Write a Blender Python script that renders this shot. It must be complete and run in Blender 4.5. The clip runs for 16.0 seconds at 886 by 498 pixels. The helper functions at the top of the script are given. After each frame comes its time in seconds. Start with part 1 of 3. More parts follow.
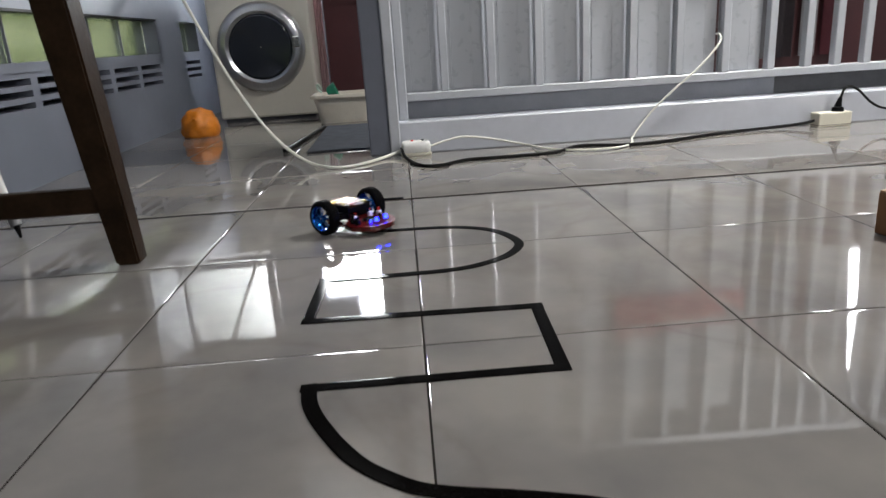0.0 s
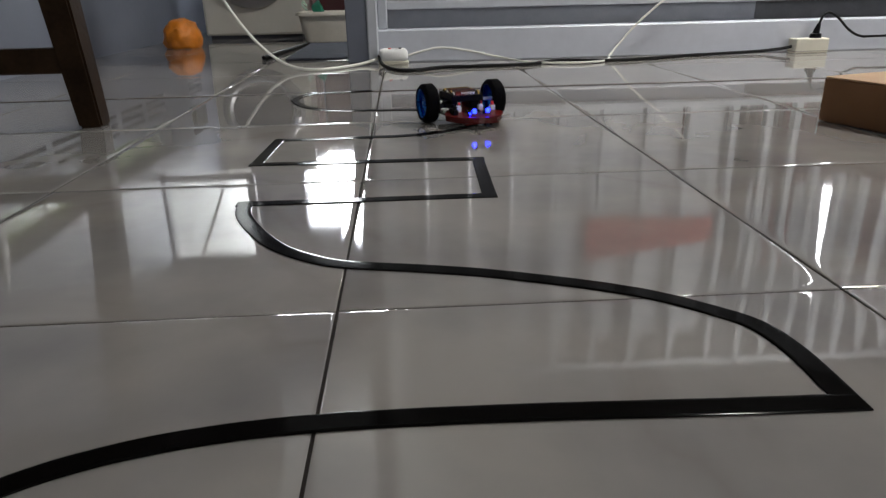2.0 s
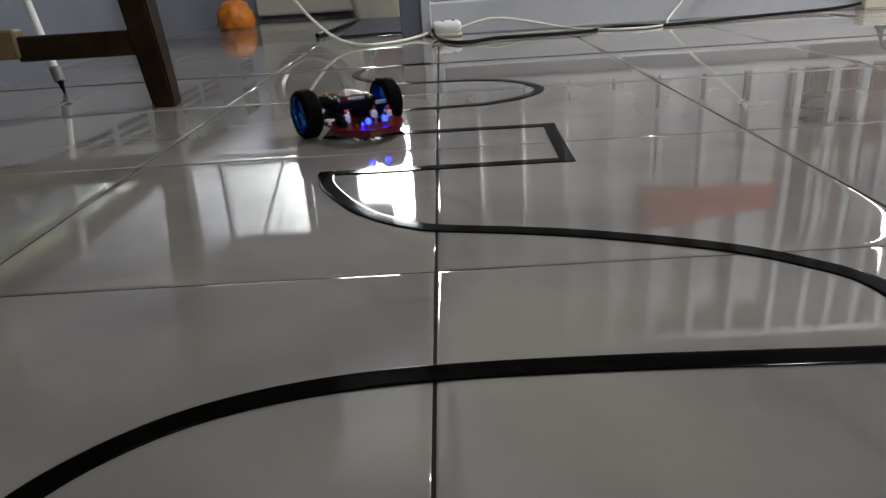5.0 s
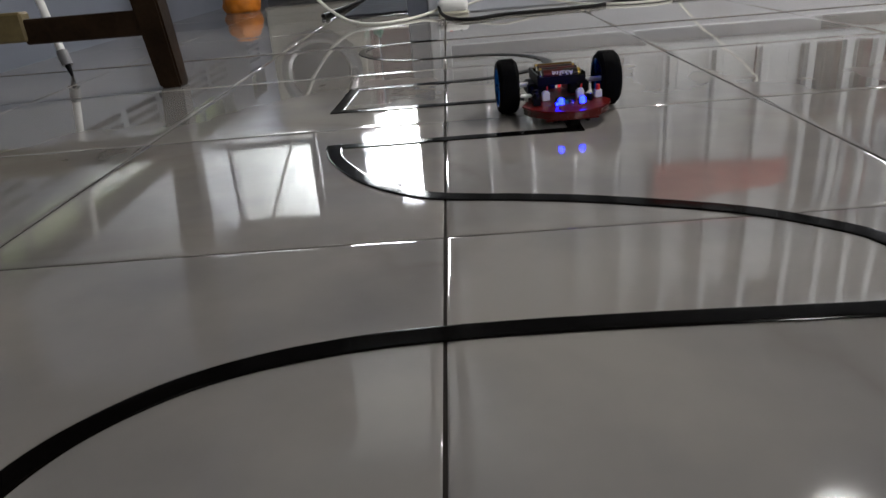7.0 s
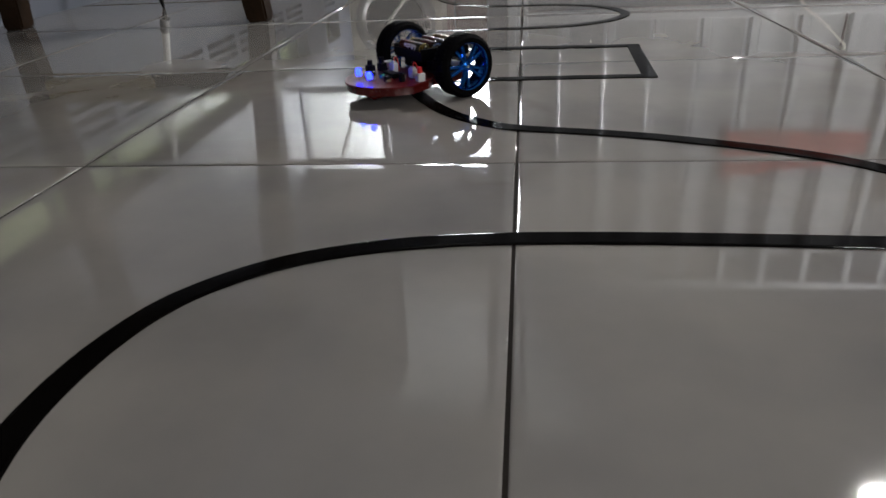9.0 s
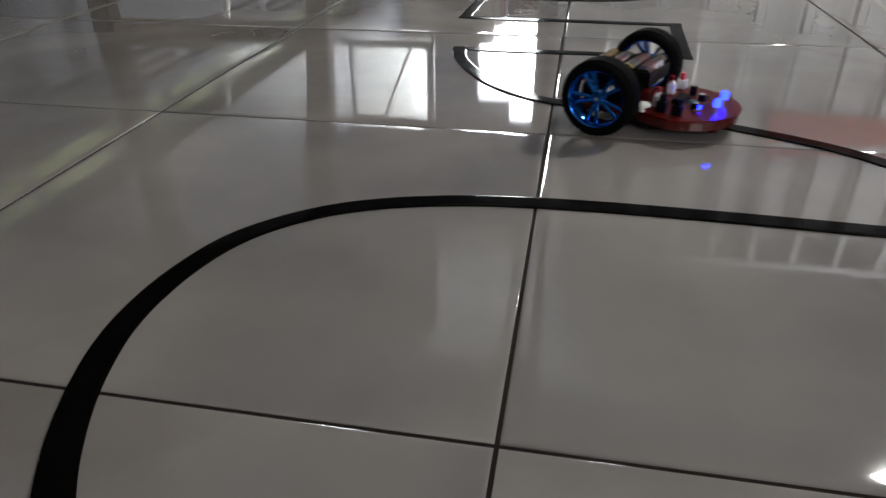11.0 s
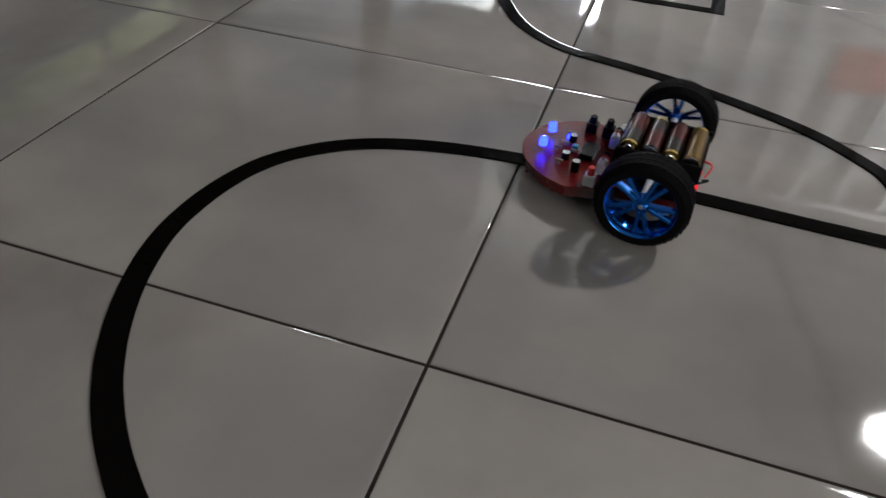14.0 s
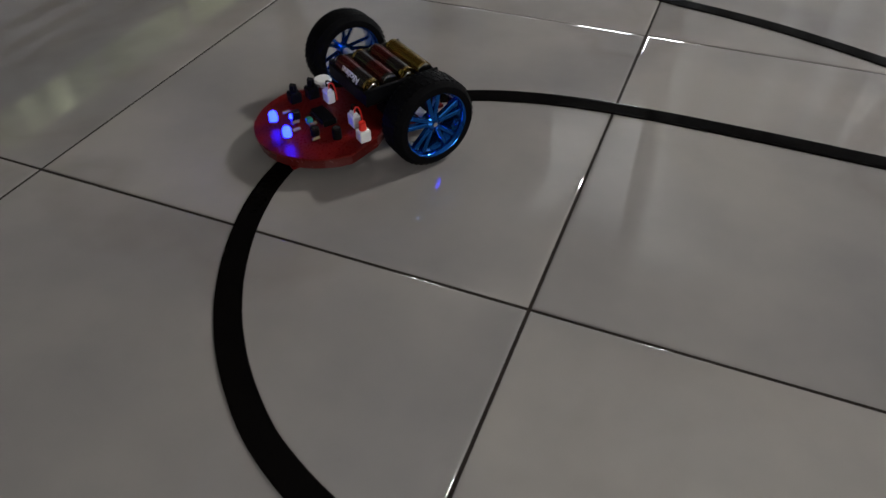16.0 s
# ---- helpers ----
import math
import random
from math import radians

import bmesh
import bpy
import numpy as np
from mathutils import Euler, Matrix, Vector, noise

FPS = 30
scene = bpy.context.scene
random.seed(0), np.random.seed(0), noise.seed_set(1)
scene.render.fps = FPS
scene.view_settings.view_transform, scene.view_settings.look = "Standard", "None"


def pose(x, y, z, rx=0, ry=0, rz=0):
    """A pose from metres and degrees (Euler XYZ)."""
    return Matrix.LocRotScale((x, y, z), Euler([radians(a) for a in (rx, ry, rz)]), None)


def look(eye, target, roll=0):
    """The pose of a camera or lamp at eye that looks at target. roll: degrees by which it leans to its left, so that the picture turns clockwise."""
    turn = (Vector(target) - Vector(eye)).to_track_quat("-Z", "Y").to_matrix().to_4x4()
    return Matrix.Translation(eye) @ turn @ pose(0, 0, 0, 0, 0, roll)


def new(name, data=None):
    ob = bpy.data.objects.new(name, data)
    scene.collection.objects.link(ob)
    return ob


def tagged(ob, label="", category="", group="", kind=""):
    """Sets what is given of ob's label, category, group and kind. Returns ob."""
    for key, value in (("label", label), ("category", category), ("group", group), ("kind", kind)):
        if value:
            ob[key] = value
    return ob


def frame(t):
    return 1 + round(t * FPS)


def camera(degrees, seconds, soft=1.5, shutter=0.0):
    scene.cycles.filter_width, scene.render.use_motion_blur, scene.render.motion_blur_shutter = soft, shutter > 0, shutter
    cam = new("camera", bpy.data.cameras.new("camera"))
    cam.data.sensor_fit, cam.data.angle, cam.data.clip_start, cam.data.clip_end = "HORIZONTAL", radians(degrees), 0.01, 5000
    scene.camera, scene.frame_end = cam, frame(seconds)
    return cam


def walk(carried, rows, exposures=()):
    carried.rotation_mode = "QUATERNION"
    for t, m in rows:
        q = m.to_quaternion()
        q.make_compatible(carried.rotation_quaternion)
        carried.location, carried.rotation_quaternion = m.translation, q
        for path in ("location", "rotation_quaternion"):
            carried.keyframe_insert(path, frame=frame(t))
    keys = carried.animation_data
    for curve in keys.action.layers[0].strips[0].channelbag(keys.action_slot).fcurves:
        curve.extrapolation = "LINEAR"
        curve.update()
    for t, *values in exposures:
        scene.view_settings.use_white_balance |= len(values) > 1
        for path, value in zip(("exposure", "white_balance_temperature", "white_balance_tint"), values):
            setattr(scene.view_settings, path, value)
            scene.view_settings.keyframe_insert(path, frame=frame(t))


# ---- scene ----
SKY, GAP_W, YARD_W, SOUTH_FILL_W, LED_P, LAMP_P = 0.10, 1.1, 95.0, 44.0, 30.0, 560.0
TILE_DARK, TILE_LIGHT = (0.190, 0.180, 0.172), (0.275, 0.254, 0.233)
EXPO, TRANSOM_W = ((0.0, 0.5), (0.4, 0.3), (1.0, 0.22), (7.0, 0.27), (9.0, 0.25), (12.0, 0.40), (16.0, 0.55)), 0.32
MOP_BASE, MOP_TOP = (-0.875, 1.125, 0.0), (-1.05, 1.30, 0.52)
cam = camera(65.5, 16.0, soft=1.4, shutter=0.4)
PATH = [
    (0, (-0.003, -0.408, 0.373), (0.08, 1.501, -0.219), -3.7),
    (0.5, (0.017, -0.449, 0.305), (0.049, 1.474, -0.243), -2.1),
    (1, (0.026, -0.472, 0.27), (0.052, 1.428, -0.352), -2.3),
    (1.5, (0.045, -0.485, 0.251), (0.12, 1.391, -0.44), -2.2),
    (2, (0.06, -0.494, 0.237), (0.153, 1.373, -0.476), -1.3),
    (2.5, (0.058, -0.498, 0.231), (0.152, 1.362, -0.499), -0.9),
    (3, (0.048, -0.496, 0.228), (0.122, 1.361, -0.512), -1.4),
    (3.5, (0.039, -0.499, 0.23), (0.086, 1.355, -0.52), -2.7),
    (4, (0.024, -0.502, 0.232), (0.014, 1.352, -0.52), -3.8),
    (4.2, (0.021, -0.503, 0.232), (0.004, 1.347, -0.528), -3.7),
    (6.5, (0.016, -0.51, 0.222), (-0.059, 1.331, -0.557), -4.7),
    (7, (0.017, -0.511, 0.216), (-0.053, 1.316, -0.594), -5.0),
    (7.5, (0.016, -0.519, 0.2), (-0.06, 1.29, -0.65), -4.6),
    (8, (0.01, -0.541, 0.203), (-0.107, 1.246, -0.687), -4.3),
    (8.5, (0.011, -0.56, 0.202), (-0.173, 1.206, -0.719), -3.3),
    (9, (0.007, -0.565, 0.204), (-0.228, 1.203, -0.7), -3.1),
    (9.2, (0.005, -0.576, 0.212), (-0.259, 1.196, -0.677), -3.0),
    (11.3, (0.029, -0.626, 0.234), (-0.299, 1.066, -0.78), -0.4),
    (11.5, (0.045, -0.626, 0.235), (-0.251, 1.068, -0.786), 0.5),
    (12, (0.083, -0.633, 0.259), (-0.088, 0.989, -0.899), 3.1),
    (12.5, (0.104, -0.635, 0.29), (0.002, 0.914, -0.97), 4.5),
    (13, (0.094, -0.639, 0.294), (-0.089, 0.882, -0.993), 2.0),
    (13.5, (0.084, -0.656, 0.313), (-0.229, 0.849, -0.966), 3.5),
    (14, (0.081, -0.665, 0.324), (-0.341, 0.81, -0.959), 3.7),
    (14.5, (0.073, -0.673, 0.324), (-0.435, 0.772, -0.962), 2.7),
    (15, (0.072, -0.678, 0.324), (-0.415, 0.734, -1.005), 2.7),
    (15.5, (0.073, -0.679, 0.318), (-0.437, 0.708, -1.028), 1.1),
    (16, (0.063, -0.685, 0.319), (-0.507, 0.662, -1.044), -0.9),
]
walk(cam, [(t, look(eye, target, roll)) for t, eye, target, roll in PATH], EXPO)

# ---- world and lamps ----
world = bpy.data.worlds.new("world")
world.use_nodes = True
scene.world = world
wn = world.node_tree
sky = wn.nodes.new("ShaderNodeTexSky")
sky.sky_type, sky.sun_disc = "NISHITA", False
sky.sun_elevation, sky.sun_rotation = radians(45), radians(180)
wn.nodes["Background"].inputs["Strength"].default_value = SKY
wn.links.new(sky.outputs["Color"], wn.nodes["Background"].inputs["Color"])


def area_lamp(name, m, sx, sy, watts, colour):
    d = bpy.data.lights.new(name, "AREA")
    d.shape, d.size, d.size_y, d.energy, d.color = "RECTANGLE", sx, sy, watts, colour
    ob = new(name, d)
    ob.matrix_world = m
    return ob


sun = new("sun", bpy.data.lights.new("sun", "SUN"))
sun.data.energy, sun.data.angle, sun.data.color = 0.8, radians(12), (1.0, 0.96, 0.9)
sun.matrix_world = look((1.0, -3.0, 6.0), (0.5, 3.0, 0))
# sky light through the gap beside the gate sheets and the yard opening
area_lamp("gate_gap_light", look((1.86, 2.24, 0.86), (0.9, -0.5, 0.0)), 0.036, 0.52, GAP_W, (0.97, 0.98, 1.0))
area_lamp("yard_opening_light", look((-0.42, 4.5, 1.18), (-0.36, 0.0, 0.9)), 0.75, 0.85, YARD_W, (0.95, 0.98, 1.0))
# fill lamp added behind the camera, no known source stands there
area_lamp("unseen_south_fill", look((2.4, -3.1, 1.5), (2.0, 0.2, 0.6)), 2.1, 1.05, SOUTH_FILL_W, (1.0, 0.975, 0.94))
area_lamp("transom_light", look((-0.93, 2.93, 0.83), (-0.3, -0.4, 0.2)), 0.40, 0.42, TRANSOM_W, (1.0, 0.99, 0.97))

# ---- materials ----


def mat(name, colour, rough=0.5, metal=0.0, var=0.0, scale=20.0, bump=0.0, bump_scale=200.0, spec=0.5, emit=None, power=0.0, trans=0.0, ior=1.5):
    m = bpy.data.materials.new(name)
    m.use_nodes = True
    nt = m.node_tree
    b = nt.nodes["Principled BSDF"]
    b.inputs["Roughness"].default_value, b.inputs["Metallic"].default_value = rough, metal
    b.inputs["Specular IOR Level"].default_value = spec
    b.inputs["IOR"].default_value = ior
    b.inputs["Base Color"].default_value = (*colour, 1)
    if emit:
        b.inputs["Emission Color"].default_value = (*emit, 1)
        b.inputs["Emission Strength"].default_value = power
    if trans:
        b.inputs["Transmission Weight"].default_value = trans
    co = nt.nodes.new("ShaderNodeTexCoord")
    if var:
        big, small = nt.nodes.new("ShaderNodeTexNoise"), nt.nodes.new("ShaderNodeTexNoise")
        big.inputs["Scale"].default_value, big.inputs["Detail"].default_value = scale, 6
        small.inputs["Scale"].default_value, small.inputs["Detail"].default_value = scale * 9, 4
        for n in (big, small):
            nt.links.new(co.outputs["Object"], n.inputs["Vector"])
        add = nt.nodes.new("ShaderNodeMath")
        add.operation = "MULTIPLY_ADD"
        nt.links.new(small.outputs["Fac"], add.inputs[0])
        add.inputs[1].default_value = 0.45
        nt.links.new(big.outputs["Fac"], add.inputs[2])
        ramp = nt.nodes.new("ShaderNodeMapRange")
        ramp.inputs["From Min"].default_value, ramp.inputs["From Max"].default_value = 0.45, 1.0
        ramp.inputs["To Min"].default_value, ramp.inputs["To Max"].default_value = 1 - var, 1 + var
        nt.links.new(add.outputs[0], ramp.inputs["Value"])
        mul = nt.nodes.new("ShaderNodeVectorMath")
        mul.operation = "SCALE"
        mul.inputs[0].default_value = colour
        nt.links.new(ramp.outputs["Result"], mul.inputs["Scale"])
        nt.links.new(mul.outputs["Vector"], b.inputs["Base Color"])
        rr = nt.nodes.new("ShaderNodeMapRange")
        rr.inputs["To Min"].default_value, rr.inputs["To Max"].default_value = max(0.02, rough * 0.8), min(1, rough * 1.25)
        nt.links.new(small.outputs["Fac"], rr.inputs["Value"])
        nt.links.new(rr.outputs["Result"], b.inputs["Roughness"])
    if bump:
        n = nt.nodes.new("ShaderNodeTexNoise")
        n.inputs["Scale"].default_value, n.inputs["Detail"].default_value = bump_scale, 4
        nt.links.new(co.outputs["Object"], n.inputs["Vector"])
        bn = nt.nodes.new("ShaderNodeBump")
        bn.inputs["Strength"].default_value, bn.inputs["Distance"].default_value = bump, 0.002
        nt.links.new(n.outputs["Fac"], bn.inputs["Height"])
        nt.links.new(bn.outputs["Normal"], b.inputs["Normal"])
    return m


def tile_material():
    """Glazed grey porcelain with faint warm clouds and darker veins, shifted from tile to tile."""
    m = bpy.data.materials.new("glazed_tile")
    m.use_nodes = True
    nt = m.node_tree
    b = nt.nodes["Principled BSDF"]
    co, info = nt.nodes.new("ShaderNodeTexCoord"), nt.nodes.new("ShaderNodeObjectInfo")
    shift = nt.nodes.new("ShaderNodeVectorMath")
    shift.operation = "MULTIPLY_ADD"
    nt.links.new(info.outputs["Random"], shift.inputs[0])
    shift.inputs[1].default_value = (17.0, 31.0, 5.0)
    nt.links.new(co.outputs["Object"], shift.inputs[2])
    clouds, veins, warp = (nt.nodes.new("ShaderNodeTexNoise") for _ in range(3))
    clouds.inputs["Scale"].default_value, clouds.inputs["Detail"].default_value = 5.0, 5
    warp.inputs["Scale"].default_value, warp.inputs["Detail"].default_value = 3.0, 4
    veins.inputs["Scale"].default_value, veins.inputs["Detail"].default_value = 1.9, 5
    veins.inputs["Distortion"].default_value = 0.6
    for n in (clouds, veins, warp):
        nt.links.new(shift.outputs["Vector"], n.inputs["Vector"])
    ramp = nt.nodes.new("ShaderNodeValToRGB")
    ramp.color_ramp.elements[0].position, ramp.color_ramp.elements[0].color = 0.36, (*TILE_DARK, 1)
    ramp.color_ramp.elements[1].position, ramp.color_ramp.elements[1].color = 0.66, (*TILE_LIGHT, 1)
    nt.links.new(clouds.outputs["Fac"], ramp.inputs["Fac"])
    line = nt.nodes.new("ShaderNodeValToRGB")
    e = line.color_ramp.elements
    e[0].position, e[0].color = 0.47, (1, 1, 1, 1)
    e[1].position, e[1].color = 0.54, (1, 1, 1, 1)
    mid = e.new(0.5)
    mid.color = (0.90, 0.885, 0.87, 1)
    nt.links.new(veins.outputs["Fac"], line.inputs["Fac"])
    mix = nt.nodes.new("ShaderNodeMix")
    mix.data_type, mix.blend_type = "RGBA", "MULTIPLY"
    mix.inputs["Factor"].default_value = 1.0
    nt.links.new(ramp.outputs["Color"], mix.inputs["A"])
    nt.links.new(line.outputs["Color"], mix.inputs["B"])
    nt.links.new(mix.outputs["Result"], b.inputs["Base Color"])
    dust = nt.nodes.new("ShaderNodeMapRange")
    dust.inputs["To Min"].default_value, dust.inputs["To Max"].default_value = 0.015, 0.06
    nt.links.new(warp.outputs["Fac"], dust.inputs["Value"])
    nt.links.new(dust.outputs["Result"], b.inputs["Roughness"])
    b.inputs["Specular IOR Level"].default_value = 0.85
    wave = nt.nodes.new("ShaderNodeTexNoise")
    wave.inputs["Scale"].default_value, wave.inputs["Detail"].default_value = 9.0, 1
    nt.links.new(shift.outputs["Vector"], wave.inputs["Vector"])
    bn = nt.nodes.new("ShaderNodeBump")
    bn.inputs["Strength"].default_value, bn.inputs["Distance"].default_value = 0.03, 0.004
    nt.links.new(wave.outputs["Fac"], bn.inputs["Height"])
    nt.links.new(bn.outputs["Normal"], b.inputs["Normal"])
    return m


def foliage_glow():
    """Sunlit leaves and bright gaps outside the patterned glass, painted as emission."""
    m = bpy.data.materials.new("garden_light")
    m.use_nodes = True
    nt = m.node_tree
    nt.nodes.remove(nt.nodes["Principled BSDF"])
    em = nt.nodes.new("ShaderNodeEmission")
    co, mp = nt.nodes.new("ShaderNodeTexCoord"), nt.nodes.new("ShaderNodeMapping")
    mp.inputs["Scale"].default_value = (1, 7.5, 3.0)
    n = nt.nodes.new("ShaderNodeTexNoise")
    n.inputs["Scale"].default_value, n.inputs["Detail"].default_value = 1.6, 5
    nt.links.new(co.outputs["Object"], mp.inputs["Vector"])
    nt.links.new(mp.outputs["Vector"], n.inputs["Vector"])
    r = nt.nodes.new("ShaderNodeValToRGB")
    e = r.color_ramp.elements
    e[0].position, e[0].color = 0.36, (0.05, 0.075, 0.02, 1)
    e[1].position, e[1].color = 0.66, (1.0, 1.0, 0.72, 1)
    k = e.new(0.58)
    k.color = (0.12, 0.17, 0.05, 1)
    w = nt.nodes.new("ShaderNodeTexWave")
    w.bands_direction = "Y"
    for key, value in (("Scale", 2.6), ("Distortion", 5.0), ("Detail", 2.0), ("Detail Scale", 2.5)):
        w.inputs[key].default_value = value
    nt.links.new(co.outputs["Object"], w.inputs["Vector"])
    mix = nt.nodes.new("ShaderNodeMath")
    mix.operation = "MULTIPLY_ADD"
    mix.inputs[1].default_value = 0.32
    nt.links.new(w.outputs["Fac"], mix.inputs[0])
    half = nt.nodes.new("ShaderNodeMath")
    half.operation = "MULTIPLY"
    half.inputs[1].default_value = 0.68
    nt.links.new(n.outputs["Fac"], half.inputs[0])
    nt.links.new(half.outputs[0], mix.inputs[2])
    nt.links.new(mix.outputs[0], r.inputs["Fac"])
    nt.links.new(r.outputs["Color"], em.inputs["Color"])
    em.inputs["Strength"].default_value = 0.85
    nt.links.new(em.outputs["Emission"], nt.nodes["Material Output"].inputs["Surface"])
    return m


TILE = tile_material()
GROUT = mat("grout", (0.018, 0.014, 0.012), 0.9, spec=0.08, var=0.3, scale=30)
TAPE = mat("black_vinyl_tape", (0.0028, 0.0024, 0.0022), 0.10, ior=1.10, var=0.25, scale=25, bump=0.04, bump_scale=60)
WALL = mat("blue_grey_wall_paint", (0.150, 0.163, 0.202), 0.55, var=0.10, scale=3, bump=0.15, bump_scale=60)
CEIL = mat("ceiling_white", (0.74, 0.74, 0.72), 0.8, var=0.05, scale=2)
CURB = mat("kerb_paint", (0.50, 0.52, 0.57), 0.45, var=0.08, scale=5, bump=0.1, bump_scale=50)
GATE = mat("gate_grey_enamel", (0.45, 0.47, 0.50), 0.32, var=0.08, scale=8)
SHEET = mat("gate_sheet", (0.40, 0.415, 0.44), 0.28, var=0.04, scale=4)
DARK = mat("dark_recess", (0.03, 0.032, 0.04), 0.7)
WOOD = mat("dark_stained_wood", (0.023, 0.013, 0.007), 0.45, ior=1.2, var=0.5, scale=14, bump=0.25, bump_scale=90)
PALEWOOD = mat("bare_wood_end", (0.16, 0.12, 0.05), 0.55, var=0.3, scale=20)
CREAM = mat("washer_enamel", (0.43, 0.41, 0.36), 0.3, var=0.05, scale=4)
CHROME = mat("brushed_steel", (0.42, 0.42, 0.43), 0.28, metal=1.0)
DOORGLASS = mat("washer_door_glass", (0.015, 0.018, 0.024), 0.08)
RUBBER = mat("tyre_rubber", (0.004, 0.004, 0.0044), 0.6, ior=1.08, var=0.2, scale=60, bump=0.3, bump_scale=400)
BLUE = mat("blue_chrome_rim", (0.014, 0.125, 0.46), 0.12, metal=0.92)
REDPCB = mat("red_circuit_board", (0.095, 0.005, 0.004), 0.28, ior=1.2, var=0.3, scale=60)
BLACKP = mat("black_plastic", (0.004, 0.004, 0.0044), 0.42, ior=1.14, var=0.15, scale=60)
BATTRED = mat("battery_copper_red", (0.10, 0.016, 0.014), 0.17, metal=0.7, var=0.2, scale=80)
BATTGOLD = mat("battery_yellow_foil", (0.17, 0.10, 0.018), 0.2, metal=0.7, var=0.2, scale=80)
BLUEP = mat("blue_plastic", (0.01, 0.06, 0.22), 0.4)
BATTBLK = mat("battery_black", (0.022, 0.017, 0.016), 0.16, metal=0.4)
GOLD = mat("battery_gold", (0.55, 0.38, 0.10), 0.25, metal=1.0)
STEEL = mat("bright_metal", (0.7, 0.7, 0.68), 0.2, metal=1.0)
WHITEP = mat("white_plastic", (0.72, 0.72, 0.70), 0.4, var=0.05, scale=20)
CREAMP = mat("cream_plastic", (0.66, 0.63, 0.52), 0.4, var=0.06, scale=10)
BASIN = mat("cream_basin_plastic", (0.62, 0.58, 0.50), 0.4, var=0.08, scale=10)
GREENP = mat("green_plastic", (0.02, 0.22, 0.13), 0.4)
ORANGE = mat("orange_plastic", (0.55, 0.17, 0.008), 0.5, var=0.25, scale=20, bump=0.5, bump_scale=40)
CARD = mat("brown_cardboard", (0.25, 0.12, 0.05), 0.75, var=0.12, scale=12, bump=0.1, bump_scale=60)
CARDTOP = mat("cardboard_top", (0.42, 0.27, 0.15), 0.7, var=0.1, scale=12)
MAROON = mat("maroon_paint", (0.05, 0.012, 0.014), 0.45, var=0.2, scale=5)
REDCLOTH = mat("red_cloth", (0.60, 0.09, 0.06), 0.8, var=0.2, scale=10)
WHITECLOTH = mat("white_cloth", (0.8, 0.8, 0.78), 0.8, var=0.05, scale=8)
WCABLE = mat("white_cable_sheath", (0.66, 0.66, 0.60), 0.4)
BCABLE = mat("black_cable_sheath", (0.008, 0.008, 0.008), 0.55, spec=0.15)
REDSW = mat("red_switch", (0.65, 0.03, 0.02), 0.3)
MAT_ = mat("dark_grey_mat", (0.07, 0.075, 0.09), 0.95, spec=0.05, var=0.2, scale=20, bump=0.2)
LEDBLUE = mat("lit_blue_led", (0.05, 0.05, 0.9), 0.2, emit=(0.003, 0.007, 1.0), power=LED_P)
LEDRED = mat("red_led", (0.7, 0.02, 0.03), 0.2, emit=(1.0, 0.02, 0.03), power=0.5)
LAMP = mat("lamp_diffuser", (0.9, 0.9, 0.9), 0.4, emit=(1.0, 0.98, 0.955), power=LAMP_P)
GARDEN = foliage_glow()
GLASS = mat("patterned_glass", (0.80, 0.88, 0.74), 0.12, trans=1.0, bump=0.5, bump_scale=70)

# ---- mesh helpers ----


def part(name, bm, material, parent=None, label="", smooth=False):
    me = bpy.data.meshes.new(name)
    bm.normal_update()
    bm.to_mesh(me)
    bm.free()
    me.materials.append(material)
    if smooth:
        me.polygons.foreach_set("use_smooth", [True] * len(me.polygons))
        me.set_sharp_from_angle(angle=radians(40))
    ob = new(name, me)
    if parent:
        ob.parent = parent
    if label:
        ob["label"] = label
    return ob


def box(bm, lo, hi, bevel=0.0, seg=1):
    size = [b - a for a, b in zip(lo, hi)]
    mid = [(a + b) / 2 for a, b in zip(lo, hi)]
    r = bmesh.ops.create_cube(bm, size=1.0, matrix=Matrix.Translation(mid) @ Matrix.Diagonal((*size, 1)))
    if bevel:
        edges = list({e for v in r["verts"] for e in v.link_edges})
        bmesh.ops.bevel(bm, geom=edges, offset=bevel, segments=seg, affect="EDGES", profile=0.5)
    return bm


def boxed(lo, hi, bevel=0.0, seg=1):
    return box(bmesh.new(), lo, hi, bevel, seg)


def cyl(bm, a, b, r1, r2=None, n=16, caps=True):
    a, b = Vector(a), Vector(b)
    d = b - a
    m = Matrix.Translation((a + b) / 2) @ d.to_track_quat("Z", "Y").to_matrix().to_4x4()
    bmesh.ops.create_cone(bm, cap_ends=caps, segments=n, radius1=r1, radius2=r1 if r2 is None else r2, depth=d.length, matrix=m)
    return bm


def lathe(bm, profile, n=32, axis="Z", centre=(0, 0, 0), closed=False):
    """Turn a profile of (radius, height) round an axis."""
    rings = []
    c = Vector(centre)
    for r, h in profile:
        ring = []
        for k in range(n):
            a = 2 * math.pi * k / n
            p = {"Z": (r * math.cos(a), r * math.sin(a), h), "Y": (r * math.cos(a), h, r * math.sin(a))}[axis]
            ring.append(bm.verts.new(c + Vector(p)))
        rings.append(ring)
    pairs = list(zip(rings, rings[1:])) + ([(rings[-1], rings[0])] if closed else [])
    for a, b in pairs:
        for k in range(n):
            bm.faces.new((a[k], a[(k + 1) % n], b[(k + 1) % n], b[k]))
    bmesh.ops.recalc_face_normals(bm, faces=bm.faces[:])
    return bm


